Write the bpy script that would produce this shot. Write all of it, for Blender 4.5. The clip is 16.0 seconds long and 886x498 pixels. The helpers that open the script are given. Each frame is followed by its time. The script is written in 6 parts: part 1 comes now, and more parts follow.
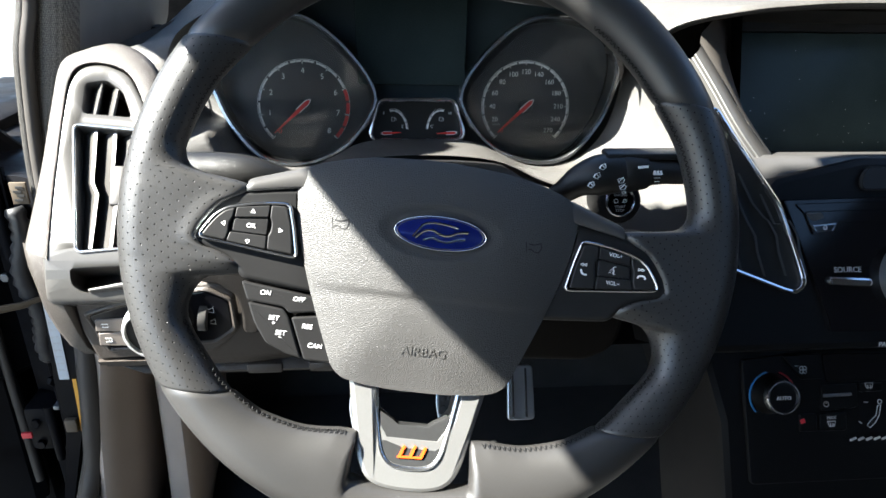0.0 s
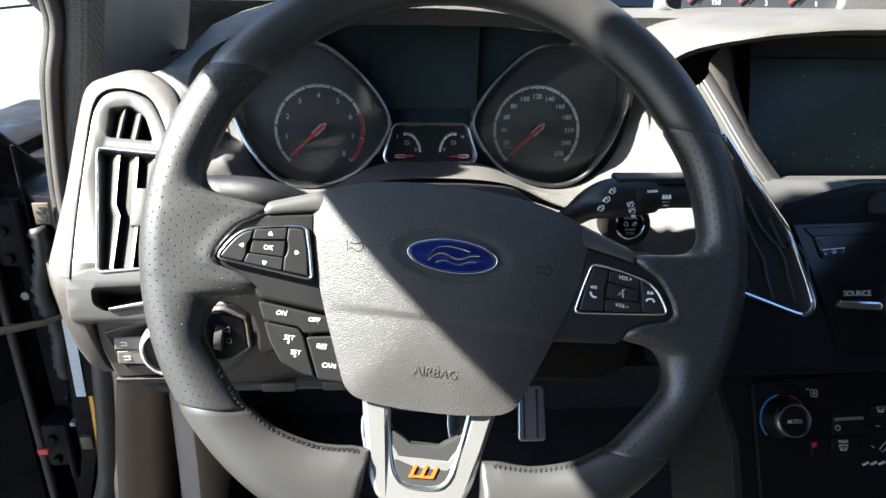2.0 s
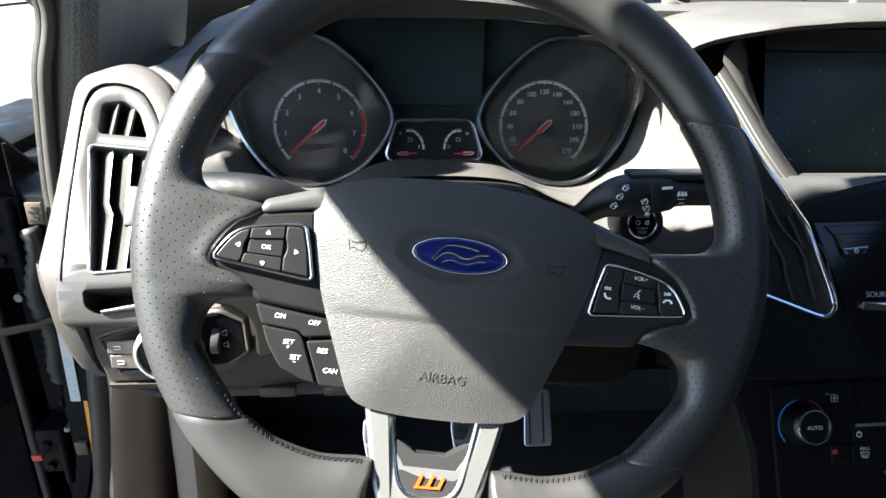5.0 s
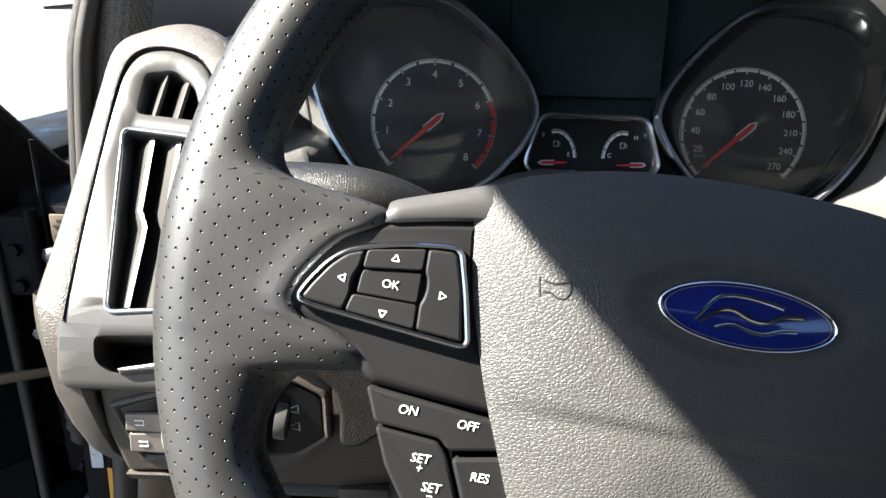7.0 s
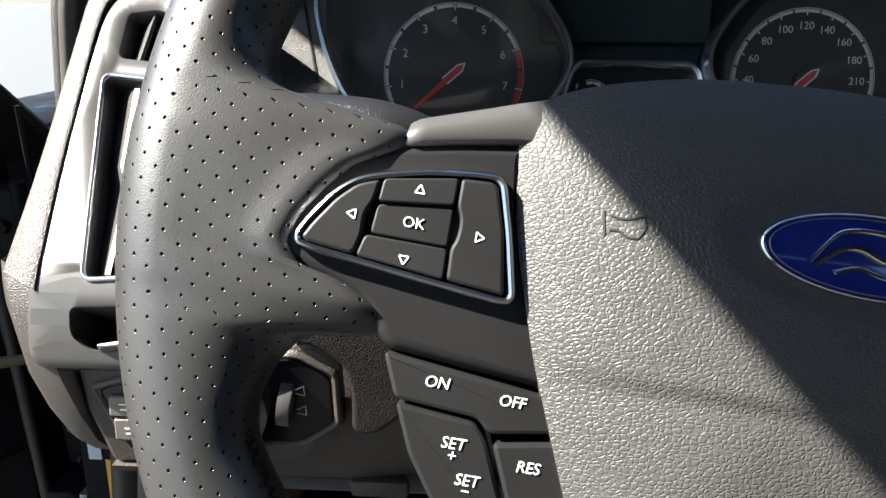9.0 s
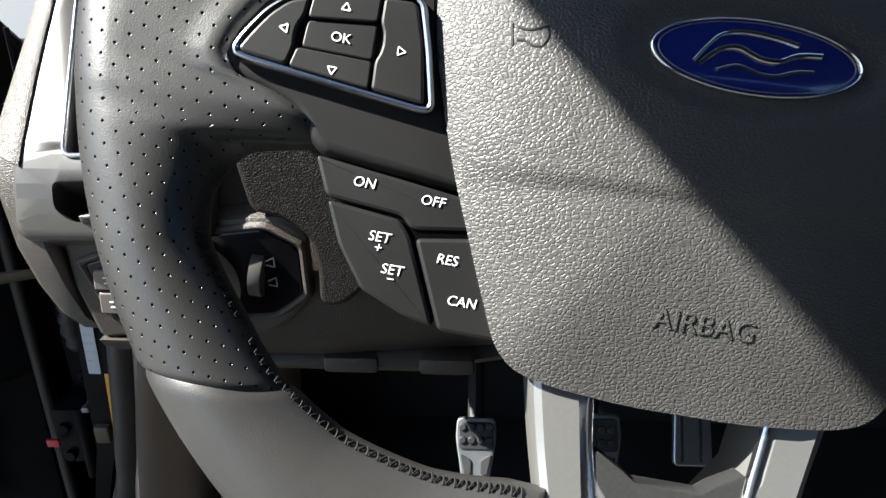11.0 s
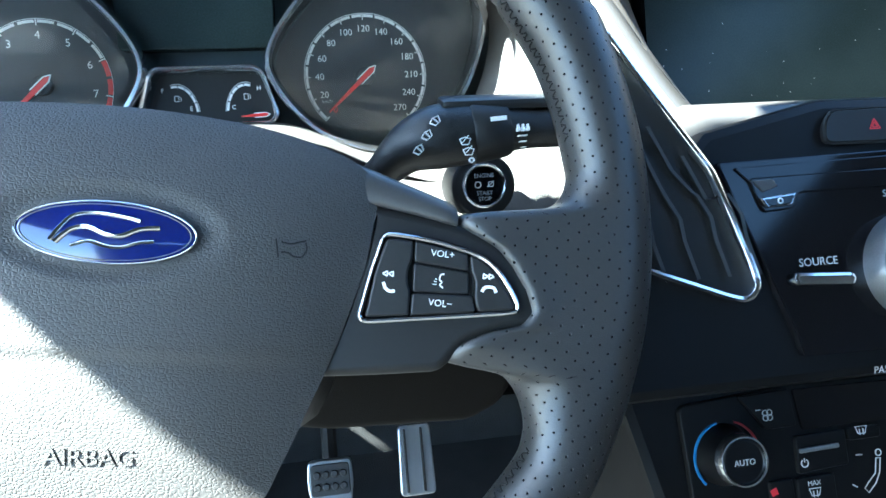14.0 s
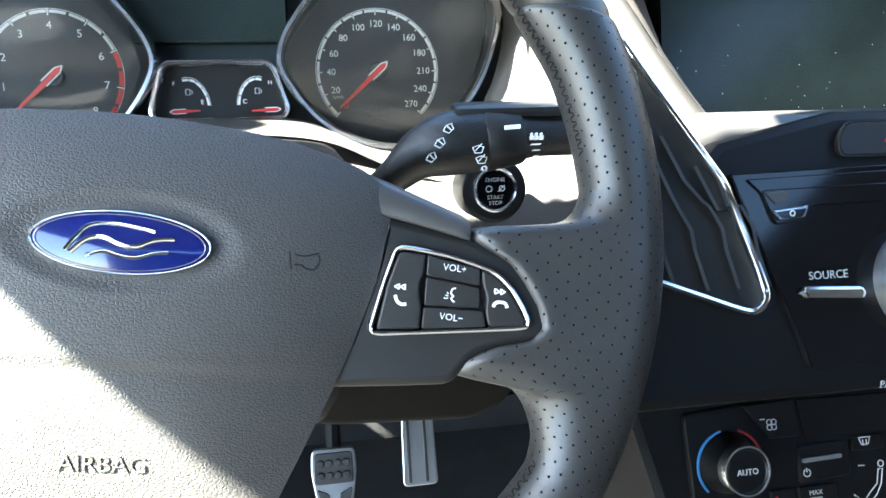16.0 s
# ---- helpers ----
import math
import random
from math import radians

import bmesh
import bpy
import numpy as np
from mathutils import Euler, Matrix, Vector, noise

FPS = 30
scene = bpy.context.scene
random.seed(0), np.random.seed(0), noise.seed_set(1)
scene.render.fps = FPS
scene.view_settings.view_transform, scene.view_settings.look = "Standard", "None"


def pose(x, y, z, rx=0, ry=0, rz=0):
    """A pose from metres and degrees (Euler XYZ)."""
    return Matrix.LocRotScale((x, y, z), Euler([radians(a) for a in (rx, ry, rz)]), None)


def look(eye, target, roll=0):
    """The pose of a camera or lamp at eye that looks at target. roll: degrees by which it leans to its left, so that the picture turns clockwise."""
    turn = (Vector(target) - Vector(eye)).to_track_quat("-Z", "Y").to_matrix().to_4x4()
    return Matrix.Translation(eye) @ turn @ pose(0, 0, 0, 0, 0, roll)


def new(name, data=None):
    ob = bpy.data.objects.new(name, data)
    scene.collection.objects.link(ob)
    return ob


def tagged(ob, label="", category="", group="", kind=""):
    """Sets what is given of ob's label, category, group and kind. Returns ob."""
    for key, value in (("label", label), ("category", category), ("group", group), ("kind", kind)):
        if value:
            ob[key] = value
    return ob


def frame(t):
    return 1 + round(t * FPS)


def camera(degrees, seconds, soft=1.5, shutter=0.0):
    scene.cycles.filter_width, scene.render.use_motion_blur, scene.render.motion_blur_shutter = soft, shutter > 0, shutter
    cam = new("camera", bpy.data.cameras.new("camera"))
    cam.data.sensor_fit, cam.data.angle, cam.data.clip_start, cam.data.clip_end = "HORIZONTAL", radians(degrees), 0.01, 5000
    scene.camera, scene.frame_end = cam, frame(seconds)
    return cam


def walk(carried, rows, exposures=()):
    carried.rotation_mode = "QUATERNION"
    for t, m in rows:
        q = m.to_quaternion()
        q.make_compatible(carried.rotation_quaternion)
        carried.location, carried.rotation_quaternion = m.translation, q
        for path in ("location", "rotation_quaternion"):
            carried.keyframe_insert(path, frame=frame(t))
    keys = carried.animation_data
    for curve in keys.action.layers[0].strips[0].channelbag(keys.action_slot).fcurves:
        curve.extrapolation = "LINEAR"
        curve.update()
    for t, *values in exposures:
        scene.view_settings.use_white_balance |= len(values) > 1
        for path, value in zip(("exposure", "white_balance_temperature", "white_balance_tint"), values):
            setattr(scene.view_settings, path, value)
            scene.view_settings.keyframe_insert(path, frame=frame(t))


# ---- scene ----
cam = camera(67.22, 16.0)
ROWS = [
    (0.0, -0.0299, -0.3727, 1.0142, 65.28, -1.14, -4.73),
    (0.5, -0.0313, -0.3742, 1.0159, 65.92, -1.12, -4.59),
    (1.0, -0.0322, -0.3758, 1.0185, 65.94, -1.65, -4.01),
    (1.5, -0.0307, -0.3777, 1.0198, 67.05, -1.32, -3.59),
    (2.0, -0.0307, -0.3798, 1.0194, 66.92, -0.98, -3.69),
    (2.5, -0.0287, -0.3794, 1.0166, 66.12, -0.53, -3.96),
    (3.0, -0.0301, -0.3765, 1.0171, 66.36, -0.76, -3.93),
    (3.5, -0.0286, -0.3757, 1.0169, 66.43, -0.85, -4.14),
    (4.0, -0.0266, -0.3753, 1.0142, 66.45, -0.58, -4.14),
    (4.5, -0.0261, -0.3732, 1.0133, 66.36, -0.92, -4.17),
    (5.0, -0.0331, -0.3623, 1.0106, 67.05, -0.89, -3.69),
    (5.2, -0.0476, -0.3420, 1.0067, 68.06, -0.43, -1.70),
    (7.3, -0.0921, -0.1895, 0.9337, 70.60, -1.51, 1.27),
    (7.5, -0.0943, -0.1811, 0.9279, 70.22, -1.54, 0.70),
    (8.0, -0.0970, -0.1592, 0.9183, 70.08, -0.52, 1.36),
    (8.2, -0.0981, -0.1559, 0.9166, 70.07, -0.76, 1.66),
    (10.3, -0.0812, -0.1940, 0.8972, 69.05, -0.47, 2.59),
    (10.5, -0.0777, -0.1961, 0.8887, 68.60, -0.52, 2.66),
    (11.0, -0.0724, -0.1983, 0.8798, 67.42, -0.08, 2.39),
    (11.5, -0.0665, -0.2012, 0.8896, 67.57, -0.47, 1.35),
    (12.0, -0.0231, -0.2115, 0.9096, 68.28, 0.04, -1.40),
    (12.5, 0.0116, -0.2167, 0.9194, 67.74, -0.12, -4.31),
    (13.0, 0.0451, -0.2219, 0.9265, 68.02, -1.27, -8.09),
    (13.5, 0.0624, -0.2236, 0.9286, 68.04, -0.70, -10.46),
    (14.0, 0.0706, -0.2291, 0.9285, 68.92, 0.59, -10.27),
    (14.5, 0.0714, -0.2275, 0.9270, 68.24, 0.55, -10.22),
    (15.0, 0.0696, -0.2269, 0.9270, 66.96, 0.51, -9.65),
    (15.5, 0.0712, -0.2263, 0.9275, 66.90, 0.38, -9.49),
    (16.0, 0.0684, -0.2250, 0.9389, 67.40, -0.43, -9.49),
]
walk(cam, [(t, pose(x, y, z, a, b, c)) for t, x, y, z, a, b, c in ROWS], exposures=[(0.0, 3.72, 5660, 5), (5.2, 3.72, 5660, 5), (7.3, 3.4, 5850, 7), (8.2, 3.25, 5850, 7), (10.3, 2.78, 5720, 6), (12.0, 2.72, 5560, 4), (12.5, 2.8, 5380, 2), (13.2, 3.95, 4850, -4), (14.0, 5.28, 5030, -5), (15.0, 5.52, 5350, -3), (16.0, 5.65, 5800, 1)])
from mathutils.bvhtree import BVHTree

# ---- light ----
SUN = Vector((-0.69, -0.17, 0.70)).normalized()
world = bpy.data.worlds.new("sky")
scene.world = world
world.use_nodes = True
wn = world.node_tree.nodes
sky = wn.new("ShaderNodeTexSky")
sky.sky_type, sky.sun_disc = "NISHITA", False
sky.sun_elevation = math.asin(SUN.z)
sky.sun_rotation = math.atan2(SUN.x, SUN.y)
wn["Background"].inputs["Strength"].default_value = 0.038
world.node_tree.links.new(sky.outputs[0], wn["Background"].inputs["Color"])
sun = new("sun", bpy.data.lights.new("sun", "SUN"))
sun.data.energy, sun.data.angle, sun.data.color = 5.0, radians(0.5), (1.0, 0.885, 0.73)
sun.matrix_world = look(SUN * 10, (0, 0, 0))


# ---- materials ----
def mat(name, base, rough=0.5, metal=0.0, grain=0.0, size=0.002, wear=0.12, spec=0.5, coat=0.0, emit=0.0, kind="noise", stretch=(1, 1, 1)):
    """A surface with fine grain (bump of that depth, cells of that size in metres) and slow variation of colour and gloss."""
    m = bpy.data.materials.new(name)
    m.use_nodes = True
    t = m.node_tree
    n, l = t.nodes, t.links
    p = n["Principled BSDF"]
    p.inputs["Metallic"].default_value = metal
    p.inputs["Specular IOR Level"].default_value = spec
    p.inputs["Coat Weight"].default_value = coat
    p.inputs["Coat Roughness"].default_value = 0.05
    co = n.new("ShaderNodeTexCoord")
    slow = n.new("ShaderNodeTexNoise")
    slow.inputs["Scale"].default_value, slow.inputs["Detail"].default_value = 22, 5
    fine = n.new("ShaderNodeTexNoise")
    fine.inputs["Scale"].default_value, fine.inputs["Detail"].default_value = 900, 3
    for q in (slow, fine):
        l.new(co.outputs["Object"], q.inputs["Vector"])
    blend = n.new("ShaderNodeMath")
    blend.operation = "ADD"
    l.new(slow.outputs["Fac"], blend.inputs[0])
    l.new(fine.outputs["Fac"], blend.inputs[1])
    col = n.new("ShaderNodeMapRange")
    col.inputs["From Min"].default_value, col.inputs["From Max"].default_value = 0.6, 1.4
    col.inputs["To Min"].default_value, col.inputs["To Max"].default_value = 1 - wear, 1 + wear
    l.new(blend.outputs[0], col.inputs["Value"])
    sc = n.new("ShaderNodeVectorMath")
    sc.operation = "SCALE"
    sc.inputs[0].default_value = base
    l.new(col.outputs[0], sc.inputs["Scale"])
    l.new(sc.outputs[0], p.inputs["Base Color"])
    rg = n.new("ShaderNodeMapRange")
    rg.inputs["From Min"].default_value, rg.inputs["From Max"].default_value = 0.3, 0.7
    rg.inputs["To Min"].default_value, rg.inputs["To Max"].default_value = max(rough * (1 - wear), 0.01), min(rough * (1 + wear), 1)
    l.new(slow.outputs["Fac"], rg.inputs["Value"])
    l.new(rg.outputs[0], p.inputs["Roughness"])
    if emit:
        p.inputs["Emission Color"].default_value = (*base, 1)
        p.inputs["Emission Strength"].default_value = emit
    if grain:
        bump = n.new("ShaderNodeBump")
        bump.inputs["Strength"].default_value, bump.inputs["Distance"].default_value = 1.0, grain
        if kind == "leather":
            warp = n.new("ShaderNodeTexNoise")
            warp.inputs["Scale"].default_value = 0.35 / size
            l.new(co.outputs["Object"], warp.inputs["Vector"])
            off = n.new("ShaderNodeVectorMath")
            off.operation = "MULTIPLY_ADD"
            off.inputs[1].default_value = (size * 1.2,) * 3
            l.new(warp.outputs["Color"], off.inputs[0])
            l.new(co.outputs["Object"], off.inputs[2])
            v = n.new("ShaderNodeTexVoronoi")
            v.feature = "DISTANCE_TO_EDGE"
            v.inputs["Scale"].default_value = 1 / size
            drawn = n.new("ShaderNodeVectorMath")
            drawn.operation = "MULTIPLY"
            drawn.inputs[1].default_value = stretch
            l.new(off.outputs[0], drawn.inputs[0])
            l.new(drawn.outputs[0], v.inputs["Vector"])
            r = n.new("ShaderNodeMapRange")
            r.interpolation_type = "SMOOTHSTEP"
            r.inputs["From Max"].default_value = 0.26
            l.new(v.outputs["Distance"], r.inputs["Value"])
            add = n.new("ShaderNodeMath")
            add.operation = "MULTIPLY_ADD"
            add.inputs[1].default_value = 0.2
            l.new(fine.outputs["Fac"], add.inputs[0])
            l.new(r.outputs[0], add.inputs[2])
            l.new(add.outputs[0], bump.inputs["Height"])
        else:
            g = n.new("ShaderNodeTexNoise")
            g.inputs["Scale"].default_value, g.inputs["Detail"].default_value = 1 / size, 2
            l.new(co.outputs["Object"], g.inputs["Vector"])
            l.new(g.outputs["Fac"], bump.inputs["Height"])
        l.new(bump.outputs[0], p.inputs["Normal"])
    return m


def woven(m, pitch=0.0016):
    """Adds a diagonal weave in colour and relief to the surface m."""
    n, l = m.node_tree.nodes, m.node_tree.links
    p = n["Principled BSDF"]
    co = n.new("ShaderNodeTexCoord")
    v = n.new("ShaderNodeTexVoronoi")
    v.inputs["Scale"].default_value, v.inputs["Randomness"].default_value = 1 / pitch, 0.35
    l.new(co.outputs["Object"], v.inputs["Vector"])
    r = n.new("ShaderNodeMapRange")
    r.inputs["From Max"].default_value = 0.75
    r.inputs["To Min"].default_value, r.inputs["To Max"].default_value = 1.5, 0.25
    l.new(v.outputs["Distance"], r.inputs["Value"])
    sc = n.new("ShaderNodeVectorMath")
    sc.operation = "SCALE"
    l.new(p.inputs["Base Color"].links[0].from_socket, sc.inputs[0])
    l.new(r.outputs[0], sc.inputs["Scale"])
    l.new(sc.outputs[0], p.inputs["Base Color"])
    return m


def holes(m, pitch=0.0060, radius=0.075):
    """Adds staggered pin holes along the UV map, whose unit is the metre, to the surface m."""
    t = m.node_tree
    n, l = t.nodes, t.links
    p = n["Principled BSDF"]
    uv = n.new("ShaderNodeUVMap")
    uv.uv_map = "metres"
    cell = []
    for shift in ((0, 0), (0.5, 0.5)):
        a = n.new("ShaderNodeVectorMath")
        a.operation = "MULTIPLY_ADD"
        a.inputs[1].default_value = (1 / pitch, 1 / (pitch * 1.25), 0)
        a.inputs[2].default_value = (*shift, 0)
        l.new(uv.outputs[0], a.inputs[0])
        f = n.new("ShaderNodeVectorMath")
        f.operation = "FRACTION"
        l.new(a.outputs[0], f.inputs[0])
        s = n.new("ShaderNodeVectorMath")
        s.operation = "SUBTRACT"
        s.inputs[1].default_value = (0.5, 0.5, 0)
        l.new(f.outputs[0], s.inputs[0])
        w = n.new("ShaderNodeVectorMath")
        w.operation = "MULTIPLY"
        w.inputs[1].default_value = (1, 1.25, 0)
        l.new(s.outputs[0], w.inputs[0])
        d = n.new("ShaderNodeVectorMath")
        d.operation = "LENGTH"
        l.new(w.outputs[0], d.inputs[0])
        cell.append(d)
    near = n.new("ShaderNodeMath")
    near.operation = "MINIMUM"
    l.new(cell[0].outputs["Value"], near.inputs[0])
    l.new(cell[1].outputs["Value"], near.inputs[1])
    pit = n.new("ShaderNodeMapRange")
    pit.interpolation_type = "SMOOTHSTEP"
    pit.inputs["From Min"].default_value, pit.inputs["From Max"].default_value = radius * 0.55, radius * 1.25
    l.new(near.outputs[0], pit.inputs["Value"])
    old = p.inputs["Base Color"].links[0].from_socket
    sc = n.new("ShaderNodeVectorMath")
    sc.operation = "SCALE"
    dark = n.new("ShaderNodeMapRange")
    dark.inputs["To Min"].default_value = 0.03
    l.new(pit.outputs[0], dark.inputs["Value"])
    l.new(old, sc.inputs[0])
    l.new(dark.outputs[0], sc.inputs["Scale"])
    l.new(sc.outputs[0], p.inputs["Base Color"])
    gl = n.new("ShaderNodeMapRange")
    gl.inputs["To Min"].default_value, gl.inputs["To Max"].default_value = 0.0, 0.6
    l.new(pit.outputs[0], gl.inputs["Value"])
    l.new(gl.outputs[0], p.inputs["Specular IOR Level"])
    b = n.new("ShaderNodeBump")
    b.inputs["Distance"].default_value = 0.00025
    l.new(pit.outputs[0], b.inputs["Height"])
    if p.inputs["Normal"].links:
        l.new(p.inputs["Normal"].links[0].from_socket, b.inputs["Normal"])
    l.new(b.outputs[0], p.inputs["Normal"])
    return m


LEATHER = mat("smooth_leather", (0.022, 0.0208, 0.0198), 0.39, grain=0.000014, size=0.0008, kind="leather", spec=0.72)
PERFORATED = holes(mat("perforated_leather", (0.022, 0.0212, 0.0206), 0.39, grain=0.000014, size=0.0008, kind="leather", spec=0.72))
PAD = mat("grained_pad", (0.040, 0.0382, 0.0362), 0.54, grain=0.00012, size=0.0013, kind="leather", stretch=(0.85, 1.15, 1), spec=0.5)
STACK = mat("satin_black_stack", (0.0035, 0.0036, 0.004), 0.45, grain=0.00002, size=0.0006, spec=0.18)
PLATE = mat("satin_black_plastic", (0.011, 0.0106, 0.0105), 0.42, grain=0.00002, size=0.0006, spec=0.3)
BUTTON = mat("button_rubber", (0.011, 0.0106, 0.0105), 0.46, grain=0.00002, size=0.0006, spec=0.35)
GREY = mat("grey_satin_insert", (0.042, 0.040, 0.0385), 0.42, grain=0.00002, size=0.0006)
SILVER = mat("satin_silver", (0.26, 0.255, 0.245), 0.36, metal=0.75, grain=0.00001, size=0.0005, wear=0.05)
CHROME = mat("chrome", (0.72, 0.73, 0.75), 0.10, metal=1.0, wear=0.05)
RING = mat("satin_ring", (0.50, 0.495, 0.48), 0.42, metal=0.45, wear=0.06)
BEZEL = mat("dark_satin_chrome", (0.42, 0.43, 0.45), 0.20, metal=1.0, wear=0.1)
BRIGHT = mat("satin_chrome", (0.70, 0.71, 0.73), 0.24, metal=1.0, wear=0.08)
PIANO = mat("gloss_black", (0.004, 0.004, 0.005), 0.10, wear=0.2, spec=0.28)
DASH = mat("grained_dash", (0.050, 0.047, 0.043), 0.52, grain=0.00013, size=0.0010, kind="leather")
EDGE = mat("grained_brown_grey_edge", (0.036, 0.0305, 0.0262), 0.5, grain=0.00014, size=0.0010, kind="leather")
HARD = mat("dark_plastic_and_shade", (0.016, 0.0138, 0.0115), 0.58, grain=0.00014, size=0.0013, kind="leather")
VENT = mat("vent_grey_plastic", (0.047, 0.0445, 0.0415), 0.34, grain=0.00002, size=0.0005)
SLAT = mat("slat_plastic", (0.034, 0.031, 0.028), 0.42, grain=0.00002, size=0.0005)
CLUSTER = mat("cluster_black", (0.026, 0.038, 0.042), 0.45, spec=0.4)
DARK = mat("black_plastic_and_shade", (0.006, 0.006, 0.006), 0.7)
DIAL = mat("dial_black", (0.014, 0.016, 0.020), 0.55, grain=0.00001, size=0.0004)
PRINT = mat("white_print", (0.75, 0.75, 0.74), 0.5, wear=0.05)
DIMPRINT = mat("grey_print", (0.40, 0.40, 0.40), 0.5, wear=0.05)
RED = mat("needle_red", (0.62, 0.025, 0.02), 0.4, wear=0.05)
REDPRINT = mat("red_print", (0.45, 0.02, 0.03), 0.5, wear=0.05)
BLUEPRINT = mat("blue_print", (0.035, 0.15, 0.36), 0.5, wear=0.05)
ORANGE = mat("orange_badge", (0.62, 0.065, 0.004), 0.35, wear=0.05)
BLUE = mat("badge_blue", (0.006, 0.012, 0.115), 0.12, wear=0.15, coat=1.0)
SCREEN = mat("screen_glass", (0.026, 0.037, 0.037), 0.20, wear=0.3, spec=0.15)
PAINT = mat("black_body_paint", (0.004, 0.004, 0.005), 0.55, wear=0.5, spec=0.08)
RUBBER = mat("rubber_seal", (0.026, 0.022, 0.019), 0.6, grain=0.0001, size=0.002)
CLOTH = woven(mat("pillar_cloth", (0.15, 0.138, 0.122), 0.9, grain=0.0005, size=0.0016, kind="leather"))
INFILL = mat("dusty_satin_black", (0.022, 0.022, 0.022), 0.25, wear=0.2, spec=0.4)
CARPET = mat("carpet", (0.012, 0.012, 0.012), 0.95, grain=0.001, size=0.002)
METAL = mat("brushed_metal", (0.38, 0.39, 0.41), 0.32, metal=0.9, grain=0.00003, size=0.0008)
PAPER = mat("label_paper", (0.42, 0.44, 0.46), 0.6, wear=0.05)
YELLOW = mat("yellow_tape", (0.50, 0.24, 0.01), 0.5, wear=0.1)
THREAD = mat("grey_thread", (0.009, 0.009, 0.0095), 0.7, spec=0.25)
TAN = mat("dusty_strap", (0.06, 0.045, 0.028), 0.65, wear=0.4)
KNEE = mat("brown_grey_knee_plastic", (0.031, 0.0245, 0.0195), 0.5, grain=0.00012, size=0.0013, kind="leather")
KEY = mat("brown_grey_key", (0.13, 0.112, 0.098), 0.45, grain=0.00002, size=0.0006)
WING = mat("coarse_grained_plastic", (0.010, 0.0082, 0.0068), 0.55, grain=0.00016, size=0.0013, kind="leather", spec=0.22)
STALK = mat("black_stalk_plastic", (0.007, 0.0066, 0.0062), 0.40, grain=0.00006, size=0.0010, kind="leather")
BOLSTER = mat("dark_brown_plastic", (0.0045, 0.0037, 0.0032), 0.65, grain=0.00006, size=0.0013, kind="leather", spec=0.12)
KICK = mat("brown_grey_footwell_trim", (0.30, 0.245, 0.20), 0.6, grain=0.00008, size=0.001)
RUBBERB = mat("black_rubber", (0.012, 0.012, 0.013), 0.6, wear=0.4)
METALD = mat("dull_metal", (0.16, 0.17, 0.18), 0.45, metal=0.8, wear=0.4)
TRIM = mat("smooth_brown_grey_trim", (0.12, 0.105, 0.09), 0.55, grain=0.00006, size=0.001)
ASPHALT = mat("asphalt", (0.06, 0.063, 0.066), 0.9, grain=0.002, size=0.01)
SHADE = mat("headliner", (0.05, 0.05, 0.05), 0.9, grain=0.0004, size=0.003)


def glass(name, tint=(1, 1, 1), ior=1.45, dust=0.0):
    m = bpy.data.materials.new(name)
    m.use_nodes = True
    n, l = m.node_tree.nodes, m.node_tree.links
    n.remove(n["Principled BSDF"])
    a, b, mix, fr = (n.new("ShaderNodeBsdfTransparent"), n.new("ShaderNodeBsdfGlossy"), n.new("ShaderNodeMixShader"), n.new("ShaderNodeFresnel"))
    a.inputs["Color"].default_value = (*tint, 1)
    b.inputs["Roughness"].default_value = 0.02
    fr.inputs["IOR"].default_value = ior
    l.new(fr.outputs[0], mix.inputs[0])
    l.new(a.outputs[0], mix.inputs[1])
    l.new(b.outputs[0], mix.inputs[2])
    # pale diffuse layer: a little dust, and a veil of glare painted on
    haze_film, veil, speck, amount = (n.new("ShaderNodeBsdfDiffuse"), n.new("ShaderNodeMixShader"), n.new("ShaderNodeTexNoise"), n.new("ShaderNodeMath"))
    haze_film.inputs["Color"].default_value = (0.7, 0.72, 0.70, 1)
    speck.inputs["Scale"].default_value, speck.inputs["Detail"].default_value = 30, 6
    amount.operation = "MULTIPLY"
    amount.inputs[1].default_value = dust * 2
    l.new(speck.outputs["Fac"], amount.inputs[0])
    l.new(amount.outputs[0], veil.inputs[0])
    l.new(mix.outputs[0], veil.inputs[1])
    l.new(haze_film.outputs[0], veil.inputs[2])
    l.new(veil.outputs[0], n["Material Output"].inputs[0])
    return m


# the dust amount also imitates light haze over the dials
LENS = glass("clear_lens", (0.90, 0.90, 0.90), 1.42, dust=0.025)
WINDOW = glass("windscreen_glass", (0.93, 0.95, 0.94))


# ---- building blocks ----
def basis(origin, x, y, z):
    m = Matrix.Identity(4)
    for i, v in enumerate((x, y, z)):
        m.col[i][:3] = Vector(v)
    m.col[3][:3] = origin
    return m


def thing(name, m, label, category, group="", kind=""):
    ob = new(name)
    ob.empty_display_size = 0.01
    ob.matrix_world = m
    return tagged(ob, label, category, group, kind)


def part(name, bm, material, parent, label="", smooth=35):
    """Links bm, in the parent's own coordinates, as one mesh under parent."""
    me = bpy.data.meshes.new(name)
    bmesh.ops.recalc_face_normals(bm, faces=bm.faces)
    soft = [bool(smooth) and len(f.verts) <= 4 for f in bm.faces]
    bm.to_mesh(me)
    bm.free()
    me.materials.append(material)
    if smooth:
        me.set_sharp_from_angle(angle=radians(smooth))
    for f, q in zip(me.polygons, soft):
        f.use_smooth = q
    ob = new(name, me)
    ob.parent = parent
    return tagged(ob, label)


def area(pts):
    return sum(a[0] * b[1] - b[0] * a[1] for a, b in zip(pts, pts[1:] + pts[:1])) / 2


def ccw(pts):
    pts = [tuple(p[:2]) for p in pts]
    return pts if area(pts) > 0 else pts[::-1]


